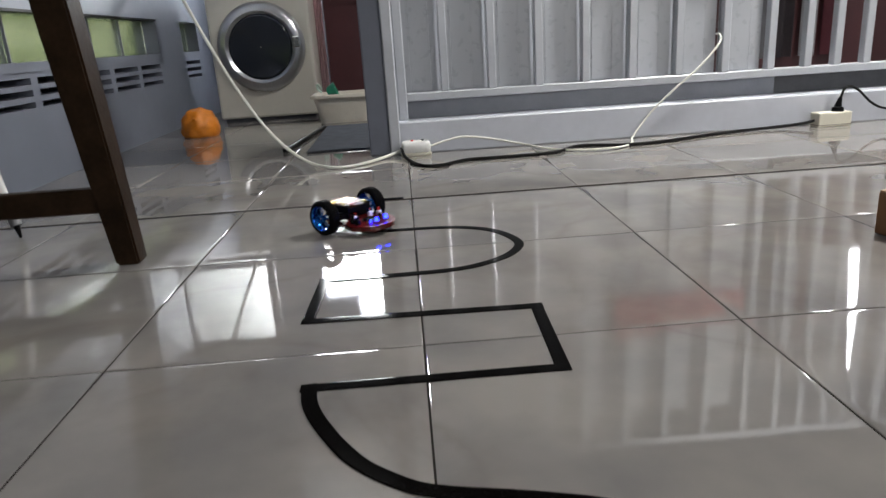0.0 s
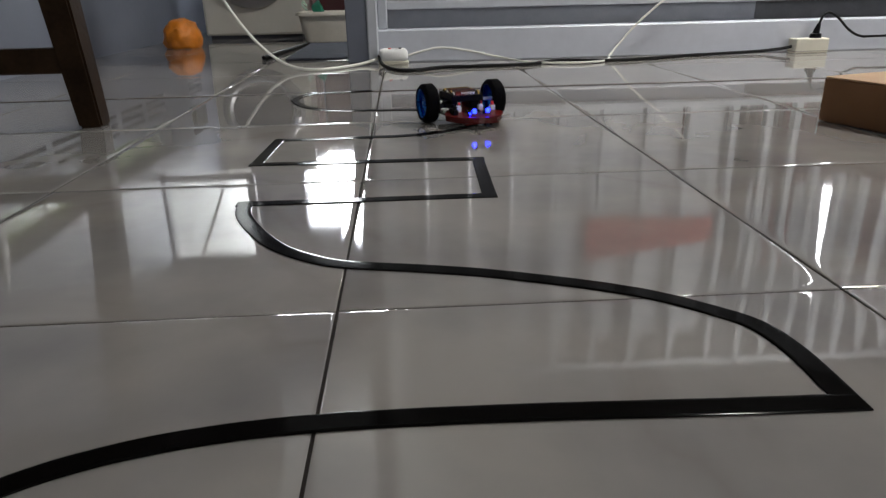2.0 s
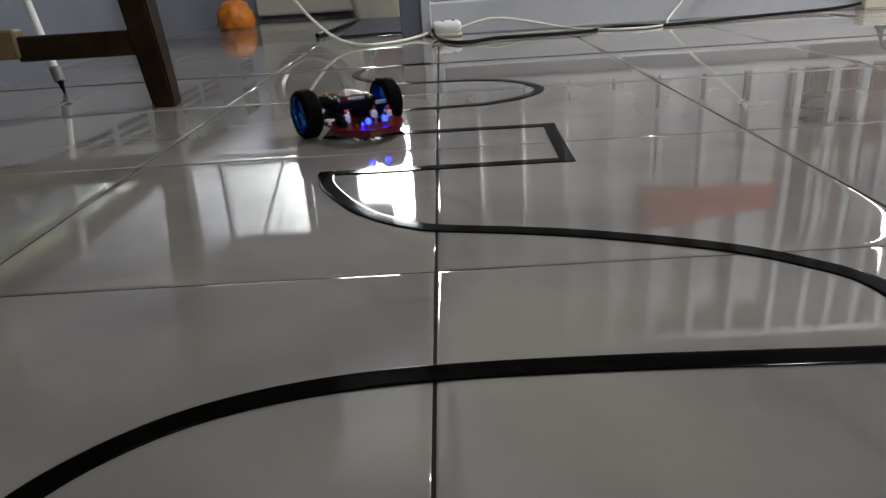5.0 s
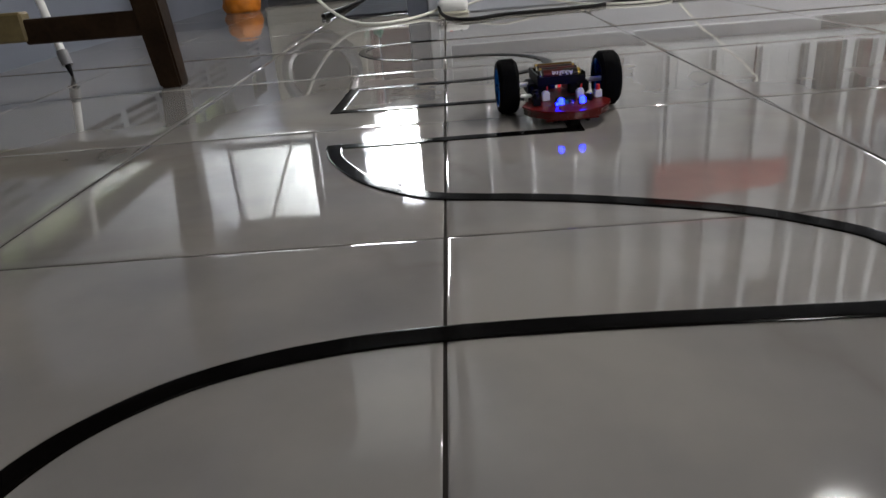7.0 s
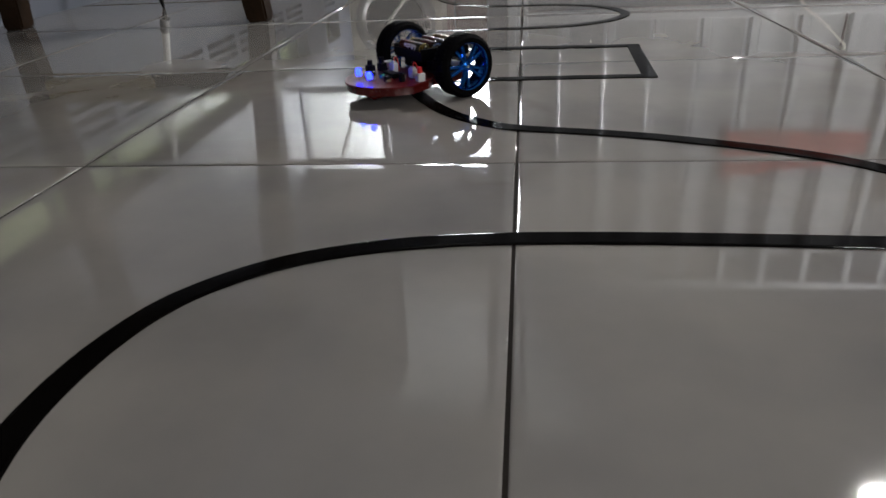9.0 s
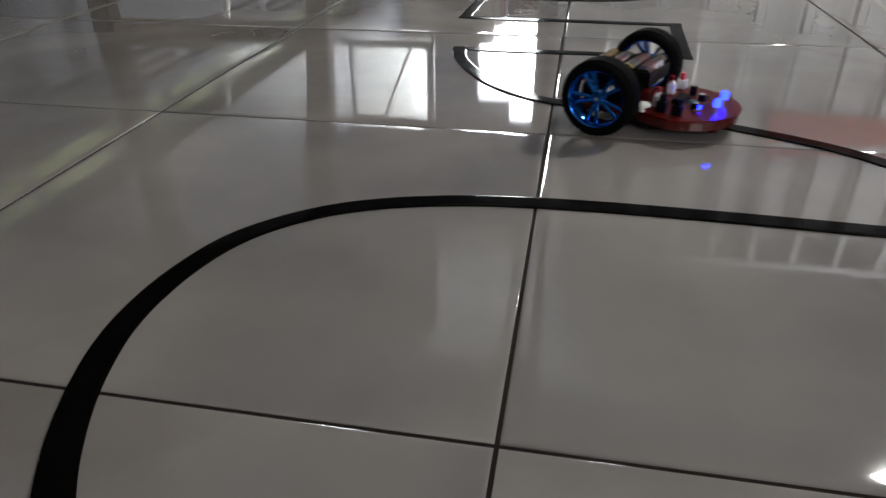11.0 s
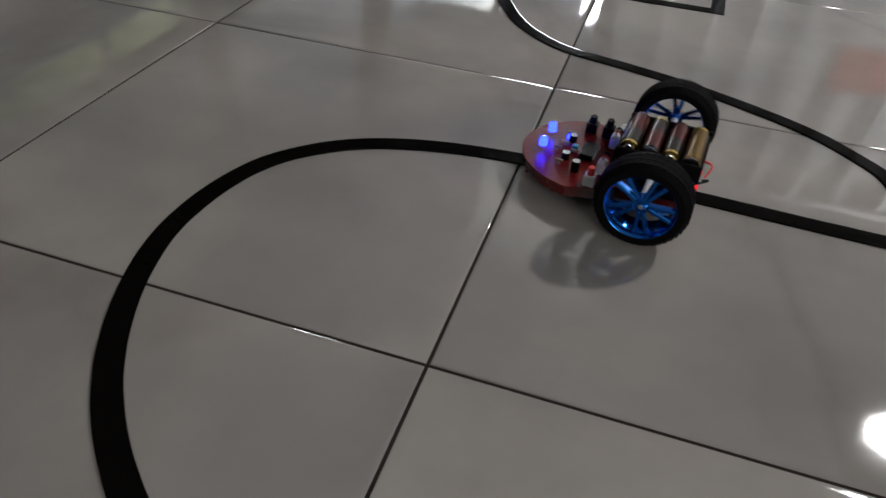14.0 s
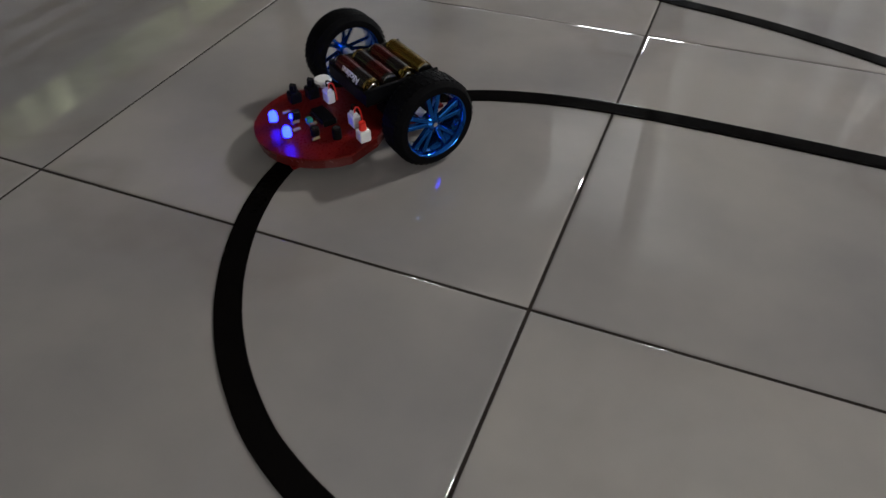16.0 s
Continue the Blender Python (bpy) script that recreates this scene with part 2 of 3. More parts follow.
def spline(pts, per=8):
    """A smooth run of points through the given ones."""
    p = [Vector(q) for q in pts]
    p = [2 * p[0] - p[1], *p, 2 * p[-1] - p[-2]]
    out = []
    for k in range(1, len(p) - 2):
        a, b, c, d = p[k - 1 : k + 3]
        for j in range(per):
            t = j / per
            out.append(0.5 * (2 * b + (c - a) * t + (2 * a - 5 * b + 4 * c - d) * t * t + (3 * b - a - 3 * c + d) * t**3))
    out.append(p[-2])
    return out


def tube(bm, pts, r, n=8):
    rings = []
    for k, p in enumerate(pts):
        d = (pts[min(k + 1, len(pts) - 1)] - pts[max(k - 1, 0)]).normalized()
        u = d.cross(Vector((0, 0, 1)))
        u = u.normalized() if u.length > 1e-3 else Vector((1, 0, 0))
        v = d.cross(u)
        rings.append([bm.verts.new(p + r * (math.cos(2 * math.pi * j / n) * u + math.sin(2 * math.pi * j / n) * v)) for j in range(n)])
    for a, b in zip(rings, rings[1:]):
        for j in range(n):
            bm.faces.new((a[j], a[(j + 1) % n], b[(j + 1) % n], b[j]))
    for ring in (rings[0][::-1], rings[-1]):
        bm.faces.new(ring)
    bmesh.ops.recalc_face_normals(bm, faces=bm.faces[:])
    return bm


def thing(name, label, category, at=(0, 0, 0), turn=0, group="", kind=""):
    ob = new(name)
    ob.matrix_world = pose(*at, 0, 0, turn)
    return tagged(ob, label, category, group, kind)


# ---- structure ----
T = 0.4


def structure(name, bm, material, label, category):
    return tagged(part(name, bm, material), label, category, kind="structure")


floor = structure("floor", boxed((-3.0, -3.2, -0.05), (4.0, 4.6, -0.0014)), GROUT, "glossy grey porcelain tile floor with dark joints", "floor")
wl = bmesh.new()
XW = -1.15
SLOTS = [-1.5 + 0.308 * k for k in range(15)] + [3.5]
# left wall: solid foot, vent band, glass band, solid head
box(wl, (XW - 0.12, -3.0, 0), (XW, 4.3, 0.223))
box(wl, (XW - 0.12, 3.12, 0.223), (XW, 3.5, 2.4))
box(wl, (XW - 0.12, -3.0, 0.527), (XW, 3.12, 2.4))
box(wl, (XW - 0.12, 3.5, 0.527), (XW, 4.3, 2.4))
box(wl, (XW - 0.12, 3.81, 0.3425), (XW, 4.3, 0.527))
box(wl, (XW - 0.12, 3.5, 0.3425), (XW, 3.81, 0.372))
box(wl, (XW - 0.12, 3.81, 0.223), (XW, 4.3, 0.3425))
box(wl, (XW - 0.12, -3.0, 0.223), (XW, -1.5, 0.527))
wall_left = structure("wall_west", wl, WALL, "painted blue-grey wall with vent blocks and glass band", "wall")
for k, y in enumerate(SLOTS):
    # one pierced vent block: frame and two bars round three slots
    vb = bmesh.new()
    y1 = y + 0.308
    for lo, hi in ((0.223, 0.234), (0.252, 0.269), (0.289, 0.305), (0.325, 0.3425)):
        box(vb, (XW - 0.10, y + 0.022, lo), (XW, y1 - 0.022, hi))
    box(vb, (XW - 0.10, y, 0.223), (XW, y + 0.022, 0.3425))
    box(vb, (XW - 0.10, y1 - 0.022, 0.223), (XW, y1, 0.3425))
    part("vent_block", vb, WALL, wall_left)
    # near-black board added behind the slots, their inner shade as colour
    part("vent_slot_shade", boxed((XW - 0.118, y + 0.01, 0.228), (XW - 0.104, y1 - 0.01, 0.338)), DARK, wall_left)
win = structure("window_1", boxed((XW - 0.12, -1.5, 0.3425), (XW + 0.004, 3.12, 0.372)), WALL, "low strip window of patterned glass over vent blocks", "window")
for y in SLOTS:
    pane = part("pane", boxed((XW - 0.07, y + 0.008, 0.372), (XW - 0.062, y + 0.300, 0.527)), GLASS, win)
    pane.visible_shadow = False
    part("mullion", boxed((XW - 0.09, y - 0.002, 0.372), (XW - 0.055, y + 0.002, 0.527)), WALL, win)
part("window_head", boxed((XW - 0.02, -1.5, 0.520), (XW + 0.006, 3.12, 0.529)), BLACKP, win)
# self-lit board: the garden's daylight is put into its emission
structure("backdrop", boxed((XW - 0.5, -2.0, 0.0), (XW - 0.49, 4.5, 0.9)), GARDEN, "glowing board painted with sunlit garden leaves outside the strip window", "garden")

cg = bmesh.new()
box(cg, (-1.3, -3.2, 2.4), (4.0, 2.12, 2.5))
# second slab added unseen over the yard to keep the sky out
box(cg, (-1.3, 2.12, 2.4), (3.75, 4.4, 2.5))
structure("ceiling", cg, CEIL, "plain white ceiling, with an unseen slab added over the yard to block the sky", "ceiling")
# unseen wall, its opening added only to let the fill lamp in
ws = bmesh.new()
for lo, hi in (((-1.3, -3.2, 0), (4.0, -3.05, 0.95)), ((-1.3, -3.2, 2.05), (4.0, -3.05, 2.4)), ((-1.3, -3.2, 0.95), (1.3, -3.05, 2.05)), ((3.5, -3.2, 0.95), (4.0, -3.05, 2.05))):
    box(ws, lo, hi)
structure("wall_south", ws, WALL, "plain painted wall, unseen, with an opening added for the fill lamp", "wall")
structure("wall_east", boxed((3.6, -3.05, 0), (3.75, 4.4, 2.4)), WALL, "plain painted wall", "wall")
# yard wall behind the washing machine, open to the sky over its middle
nb = bmesh.new()
for lo, hi in (((XW, 4.25, 0), (-0.08, 4.4, 0.83)), ((XW, 4.25, 1.53), (-0.08, 4.4, 2.4)), ((XW, 4.25, 0.83), (-0.66, 4.4, 1.53)),
               ((-0.18, 4.25, 0.83), (-0.08, 4.4, 1.53)), ((-0.66, 4.25, 1.37), (-0.42, 4.4, 1.53)), ((-0.66, 4.25, 1.10), (-0.63, 4.4, 1.14))):
    box(nb, lo, hi)
structure("wall_north", nb, WALL, "yard wall with a stepped bright opening", "wall")

curb = bmesh.new()
box(curb, (-0.03, 1.90, 0), (3.6, 2.12, 0.105), 0.004)
structure("kerb", curb, CURB, "smooth pale grey painted kerb under the gate", "kerb")
pil = bmesh.new()
box(pil, (-0.125, 1.91, 0), (-0.033, 2.1, 2.4), 0.004)
pillar = structure("door_post", pil, WALL, "grey painted door post beside the gate", "post")
part("edge_strip", boxed((-0.055, 1.895, 0), (-0.02, 1.912, 2.4), 0.004), GATE, pillar, "paler raised edge strip")
structure("wall_over_gate", boxed((-0.03, 1.95, 2.2), (3.6, 2.1, 2.4)), WALL, "painted wall above the gate", "wall")
structure("lintel", boxed((XW, 1.95, 2.0), (-0.125, 2.1, 2.4)), WALL, "painted lintel over the wash corner", "wall")

# ---- gate ----
gate = thing("metal_gate", "grey painted metal gate with vertical bars and sheet panels", "gate", (0, 1.97, 0.105))
part("bottom_rail", boxed((-0.02, -0.015, 0.062), (2.4, 0.025, 0.088), 0.003), GATE, gate)
# darker copy of the gate sheet: shade under the rail is in its colour
part("kick_plate", boxed((-0.02, 0.028, 0.0), (1.3, 0.034, 0.064)), mat("sheet_painted_shade", (0.21, 0.22, 0.25), 0.35, var=0.1), gate, "sheet below the rail, its shade put into the colour")
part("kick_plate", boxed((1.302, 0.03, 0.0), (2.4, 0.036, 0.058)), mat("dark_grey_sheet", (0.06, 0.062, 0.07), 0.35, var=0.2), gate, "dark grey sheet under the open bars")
part("top_rail", boxed((-0.02, -0.015, 1.12), (2.4, 0.025, 1.15), 0.003), GATE, gate)
part("stile", boxed((-0.02, -0.018, 0.0), (0.012, 0.028, 1.15), 0.003), GATE, gate)
bar_x = [0.13 + 0.16 * k for k in range(8)] + [1.38 + 0.105 * k for k in range(9)]
for x in bar_x:
    part("bar", boxed((x, -0.012, 0.088), (x + 0.026, 0.022, 1.12), 0.002), GATE, gate)
for k in range(8):
    x = -0.03 + 0.16 * k
    x0, x1 = (x if k else 0.012), x + 0.150
    sh = bmesh.new()
    box(sh, (x0, 0.028, 0.07), (x1, 0.033, 1.14))
    mid = (x0 + x1) / 2
    box(sh, (mid - 0.035, 0.0262, 0.09), (mid + 0.035, 0.0282, 1.12), 0.0018)
    part("sheet_panel", sh, SHEET, gate)

# things behind the gate
bd = thing("folded_table", "maroon board with a pale edge leaning behind the gate bars", "board", (0, 0, 0))
part("board", boxed((1.2, 2.3, 0.0), (2.5, 2.33, 0.58), 0.004), MAROON, bd)
part("edge", boxed((1.25, 2.22, 0.165), (2.3, 2.25, 0.175), 0.002), WHITEP, bd, "pale metal edge")
rc = bmesh.new()
bmesh.ops.create_grid(rc, x_segments=40, y_segments=6, size=0.5)
for v in rc.verts:
    x, y = v.co.x, v.co.y
    v.co = (0.98 + x * 0.50, 1.9535 + 0.003 * math.sin(x * 30), 0.675 - 0.03 * x + y * (0.13 - 0.08 * x))
bmesh.ops.solidify(rc, geom=rc.faces[:], thickness=0.004)
cp = thing("clothes_pole", "thin metal clothes pole on a post behind the gate", "pole")
part("pole", cyl(bmesh.new(), (0.4, 2.315, 1.0), (3.61, 2.315, 1.0), 0.012), STEEL, cp)
part("post", boxed((0.38, 2.30, -0.01), (0.41, 2.33, 1.02), 0.003), GATE, cp)
tagged(part("hanging_cloth", rc, REDCLOTH, smooth=True), "red cloth tucked flat against the gate bars", "cloth")

CLOTHES = ((1.36, 0.05, (0.30, 0.30, 0.31)), (1.46, 0.07, (0.05, 0.04, 0.045)), (1.56, 0.05, (0.38, 0.38, 0.39)), (1.66, 0.08, (0.12, 0.03, 0.04)), (1.98, 0.06, (0.28, 0.27, 0.28)), (2.09, 0.09, (0.09, 0.02, 0.03)))
for x0, w_, col in CLOTHES:
    gb = bmesh.new()
    bmesh.ops.create_grid(gb, x_segments=12, y_segments=6, size=0.5)
    for v in gb.verts:
        x, y = v.co.x, v.co.y
        v.co = (x0 + x * w_, 2.262 + 0.012 * math.sin(x * 9) , 0.215 + 0.79 * (y + 0.5))
    bmesh.ops.solidify(gb, geom=gb.faces[:], thickness=0.003)
    tagged(part("garment", gb, mat("garment_cloth", col, 0.85, var=0.15, scale=12), smooth=True), "cloth garment hanging straight behind the gate bars", "garment", "clothes behind the gate")
part("pole", cyl(bmesh.new(), (0.4, 2.262, 1.0), (3.61, 2.262, 1.0), 0.010), STEEL, cp)
part("bracket", boxed((0.38, 2.25, 0.99), (0.41, 2.302, 1.012)), GATE, cp)

# ---- washing machine ----
wm = thing("washing_machine", "cream front-loading washing machine with a round steel door", "washing machine", (-0.698, 3.3, 0))
part("body", boxed((-0.255, 0.0, 0.02), (0.255, 0.45, 0.735), 0.012, 2), CREAM, wm)
part("plinth", boxed((-0.235, 0.02, 0.0), (0.235, 0.44, 0.022)), DARK, wm)
part("control_panel", boxed((-0.235, -0.012, 0.645), (0.235, 0.002, 0.725), 0.004), CREAM, wm)
ring = lathe(bmesh.new(), [(0.155, 0.0), (0.16, -0.03), (0.175, -0.042), (0.2, -0.038), (0.218, -0.018), (0.222, 0.004)], 64, "Y", (0.0, 0, 0.372))
door = part("door", ring, CHROME, wm, "brushed steel door ring", True)
gl = lathe(bmesh.new(), [(0.002, -0.022), (0.06, -0.024), (0.12, -0.03), (0.15, -0.034), (0.162, -0.026)], 48, "Y", (0.0, 0, 0.372))
part("door_glass", gl, DOORGLASS, door, "dark round glass", True)
part("door_handle", boxed((0.165, -0.052, 0.36), (0.20, -0.036, 0.415), 0.005), STEEL, door)

# dark door leaf and pale curtain beside the washing machine
dd = thing("cupboard_door", "dark maroon wooden door with a chrome rail", "door", (0, 0, 0))
part("leaf", boxed((-0.40, 3.62, 0.0), (-0.08, 3.66, 0.66), 0.004), MAROON, dd)
rail = bmesh.new()
cyl(rail, (-0.36, 3.58, 0.60), (-0.14, 3.58, 0.60), 0.006)
cyl(rail, (-0.33, 3.62, 0.60), (-0.33, 3.58, 0.60), 0.004)
cyl(rail, (-0.17, 3.62, 0.60), (-0.17, 3.58, 0.60), 0.004)
part("towel_rail", rail, CHROME, dd, "chrome towel rail")
cu = bmesh.new()
bmesh.ops.create_grid(cu, x_segments=16, y_segments=8, size=0.5)
for v in cu.verts:
    x, y = v.co.x, v.co.y
    v.co = (-0.43 + x * 0.06, 3.55 + 0.012 * math.sin(x * 25), 0.36 + y * 0.68)
bmesh.ops.solidify(cu, geom=cu.faces[:], thickness=0.003)
tagged(part("curtain", cu, mat("pink_curtain", (0.42, 0.30, 0.30), 0.8, var=0.1), smooth=True), "pale pink curtain hanging beside the washing machine", "curtain")
# unseen full-height block, added so the floor mirrors no sky
structure("yard_sky_block", boxed((-0.08, 3.6, 0), (3.6, 4.4, 2.4)), CURB, "pale painted block added unseen behind the gate to shut out the sky", "wall")

# frosted transom window over the wash corner
tw = bmesh.new()
for lo, hi in (((XW, 2.86, 0.62), (-0.70, 2.90, 0.65)), ((XW, 2.86, 1.05), (-0.70, 2.90, 2.4)), ((-0.735, 2.86, 0.65), (-0.70, 2.90, 1.05)), ((XW, 2.86, 0.65), (-1.14, 2.90, 1.05))):
    box(tw, lo, hi)
transom = structure("window_2", tw, WALL, "frosted transom window lit from the yard", "window")
tp = part("pane", boxed((-1.14, 2.872, 0.65), (-0.735, 2.878, 1.05)), mat("frosted_glass", (0.9, 0.92, 0.9), 0.8, trans=1.0), transom, "frosted pane")
tp.visible_shadow = False

# basin with a green scoop, mat, orange bag
bs = thing("wash_basin", "cream plastic basin standing on a dark mat", "basin", (-0.292, 3.07, 0.0))
bb = bmesh.new()


def tub(bm, w0, d0, w1, d1, z0, z1, r=0.03):
    """An open rounded tub with wall thickness."""
    def outline(w, d, z):
        pts = []
        for sx, sy, a0 in ((1, 1, 0), (-1, 1, 90), (-1, -1, 180), (1, -1, 270)):
            for k in range(5):
                a = radians(a0 + 22.5 * k)
                pts.append(bm.verts.new((sx * (w / 2 - r) + r * math.cos(a), sy * (d / 2 - r) + r * math.sin(a), z)))
        return pts
    rings = [outline(w0, d0, z0), outline(w1, d1, z1), outline(w1 + 0.02, d1 + 0.02, z1), outline(w1 + 0.02, d1 + 0.02, z1 - 0.012),
             outline(w1 + 0.012, d1 + 0.012, z1 - 0.012), outline(w1 + 0.012, d1 + 0.012, z1 + 0.004), outline(w1 - 0.008, d1 - 0.008, z1 + 0.004), outline(w0 - 0.008, d0 - 0.008, z0 + 0.005)]
    for a, b in zip(rings, rings[1:]):
        for k in range(len(a)):
            bm.faces.new((a[k], a[(k + 1) % len(a)], b[(k + 1) % len(a)], b[k]))
    bm.faces.new(rings[0][::-1])
    bm.faces.new(rings[-1])
    bmesh.ops.recalc_face_normals(bm, faces=bm.faces[:])
    return bm


part("tub", tub(bb, 0.225, 0.17, 0.278, 0.22, 0.0, 0.132), BASIN, bs, smooth=True)
sc = thing("scoop", "green plastic water scoop lying in the basin", "scoop", (-0.36, 3.03, 0.132))
scb = lathe(bmesh.new(), [(0.004, 0.0), (0.03, 0.002), (0.036, 0.01), (0.045, 0.045), (0.041, 0.045), (0.032, 0.012), (0.004, 0.008)], 20)
bmesh.ops.rotate(scb, verts=scb.verts[:], matrix=Matrix.Rotation(radians(70), 3, "Y"))
part("bowl", scb, GREENP, sc, smooth=True)
hb = tube(bmesh.new(), spline([(-0.03, 0, 0.03), (-0.045, 0, 0.05), (-0.05, 0, 0.035), (-0.03, 0, 0.012)], 6), 0.005)
part("handle", hb, mat("pale_green_plastic", (0.45, 0.6, 0.5), 0.4), sc, "pale handle")
mt = thing("floor_mat", "dark grey mat with a black edge on the floor", "mat", (-0.2, 2.42, 0.0))
part("pad", boxed((-0.16, -0.36, 0.001), (0.16, 0.40, 0.008), 0.003), MAT_, mt)
eb = bmesh.new()
tube(eb, [Vector(p) for p in ((-0.245, -0.30, 0.008), (-0.165, 0.36, 0.008))], 0.008)
part("edge", eb, BLACKP, mt, "black rubber edge")
ob_ = bmesh.new()
bmesh.ops.create_icosphere(ob_, subdivisions=4, radius=0.098)
for v in ob_.verts:
    d = noise.noise(v.co * 30) * 0.012 + noise.noise(v.co * 70) * 0.005
    v.co *= 1 + d / 0.1
    v.co.z = max(v.co.z, -0.045)
    v.co.x *= 0.9
og = tagged(part("plastic_bag", ob_, ORANGE, smooth=True), "crumpled orange plastic bag on the floor", "bag")
og.location, og.scale = (-0.93, 2.82, 0.040), (0.95, 0.9, 0.88)

# ---- wooden table ----
table = thing("wooden_table", "dark stained wooden table with splayed square legs on the tiles", "table", (-0.537, 0.868, 0))


def leg(x, y, lean, h=0.715, w=0.050):
    b = bmesh.new()
    prev = None
    for z, s in ((0.0, w * 0.88), (0.1, w * 0.98), (0.42, w * 1.2), (h, w * 1.25)):
        ring = [b.verts.new((x - lean * z + sx * s / 2, y + sy * s / 2, z)) for sx, sy in ((-1, -1), (1, -1), (1, 1), (-1, 1))]
        if prev:
            for k in range(4):
                b.faces.new((prev[k], prev[(k + 1) % 4], ring[(k + 1) % 4], ring[k]))
        else:
            b.faces.new(ring[::-1])
        prev = ring
    b.faces.new(prev)
    bmesh.ops.bevel(b, geom=b.edges[:], offset=0.004, segments=2, affect="EDGES")
    return b


LX, LY = -0.54, -1.62
for y in (0, LY):
    part("leg", leg(0, y, 0.085), WOOD, table)
    part("leg", leg(LX, y, -0.05), WOOD, table)
part("rail", boxed((-0.262, -0.013, 0.10), (-0.02, 0.013, 0.146), 0.003), WOOD, table)
part("rail", boxed((LX + 0.02, -0.018, 0.106), (-0.255, 0.016, 0.160), 0.004), PALEWOOD, table, "paler bare wood rail")
part("tabletop", boxed((LX - 0.06, LY - 0.05, 0.713), (-0.02, 0.05, 0.740), 0.004), WOOD, table)

# broom handle leaning on the wall
bp = thing("mop_pole", "white pole with a dark tip leaning beside the stand", "pole", (0, 0, 0))
MB, MT_ = Vector(MOP_BASE), Vector(MOP_TOP)
md = (MT_ - MB).normalized()
part("pole", cyl(bmesh.new(), MB + md * 0.05, MT_, 0.009), WHITEP, bp)
part("ferrule", cyl(bmesh.new(), MB + md * 0.028, MB + md * 0.062, 0.012, 0.013), mat("grey_plastic", (0.2, 0.2, 0.21), 0.4), bp, "grey collar")
part("tip", cyl(bmesh.new(), MB, MB + md * 0.03, 0.003, 0.007), BLACKP, bp, "black pointed tip")

# ---- cardboard box ----
cb = thing("cardboard_box", "flat brown cardboard box on the tiles", "box", (0.79, 0.69, 0), 17)
part("side", boxed((0, -0.28, 0.001), (0.42, 0.0, 0.074), 0.002), CARD, cb)
part("lid", boxed((0.001, -0.279, 0.0742), (0.419, -0.001, 0.0772), 0.001), CARDTOP, cb, "paler lid flap")

# ---- sockets and cables ----
sk = thing("extension_socket", "white oval extension socket with a red switch", "socket", (0.028, 1.86, 0.0), 3)
sb = bmesh.new()
box(sb, (-0.048, -0.026, 0.008), (0.048, 0.026, 0.050), 0.015, 3)
part("housing", sb, WHITEP, sk, smooth=True)
part("base", boxed((-0.05, -0.023, 0.0), (0.05, 0.023, 0.012), 0.004), CREAMP, sk, "yellowed base")
for x, m_ in ((-0.012, REDSW), (0.022, BLACKP)):
    part("switch", cyl(bmesh.new(), (x, -0.010, 0.048), (x, -0.010, 0.0525), 0.005), m_, sk)
st = thing("power_strip", "cream rectangular power strip by the kerb", "power strip", (1.43, 1.855, 0.0), 2)
part("housing", boxed((-0.058, -0.025, 0.0), (0.058, 0.025, 0.048), 0.004, 2), CREAMP, st)
# raised band in a darker tone, the cover seam's shadow as colour
part("cover_seam_shade", boxed((-0.0585, -0.0256, 0.006), (0.0585, 0.0256, 0.0085)), mat("painted_seam_shadow", (0.25, 0.23, 0.18), 0.5), st)
pg = thing("plug", "black moulded plug in the power strip", "plug", (1.45, 1.855, 0.048))
pb = bmesh.new()
cyl(pb, (0, 0, 0), (0, 0, 0.014), 0.020, 0.017, 12)
cyl(pb, (0, 0, 0.014), (0.006, 0, 0.045), 0.012, 0.006, 12)
part("body", pb, BLACKP, pg)
part("cord", tube(bmesh.new(), spline([(0.006, 0, 0.043), (0.016, 0, 0.070), (0.035, 0.0, 0.080), (0.06, -0.01, 0.066), (0.1, -0.02, 0.025), (0.14, -0.03, 0.004), (0.2, -0.04, 0.004), (0.6, -0.02, 0.004), (1.5, 0.0, 0.004)], 8), 0.004), BCABLE, pg, "black cord arching to the floor")


def cable(name, pts, r, material, label):
    return tagged(part(name, tube(bmesh.new(), spline(pts, 10), r), material, smooth=True), label, "cable")


cable("power_cable", [(-0.018, 1.85, 0.028), (-0.012, 1.80, 0.012), (0.005, 1.73, 0.006), (0.03, 1.655, 0.005), (0.06, 1.618, 0.005), (0.108, 1.625, 0.005), (0.18, 1.68, 0.005), (0.267, 1.682, 0.005), (0.444, 1.695, 0.005), (0.556, 1.785, 0.005), (0.689, 1.745, 0.005), (0.822, 1.757, 0.005), (1.039, 1.833, 0.005), (1.246, 1.863, 0.008), (1.332, 1.85, 0.016), (1.374, 1.856, 0.022)], 0.0052, BCABLE, "black power cable lying along the kerb")
cable("white_cable", [(0.074, 1.865, 0.026), (0.138, 1.885, 0.040), (0.195, 1.89, 0.046), (0.289, 1.885, 0.032), (0.385, 1.86, 0.012), (0.45, 1.78, 0.005), (0.532, 1.71, 0.005), (0.64, 1.70, 0.005), (0.715, 1.76, 0.005), (0.75, 1.85, 0.012), (0.79, 1.88, 0.048), (0.838, 1.885, 0.10), (0.90, 1.885, 0.155), (0.982, 1.885, 0.222), (1.05, 1.90, 0.29), (1.075, 1.95, 0.318), (1.078, 1.985, 0.32)], 0.0036, WCABLE, "thin white cable rising to the gate")
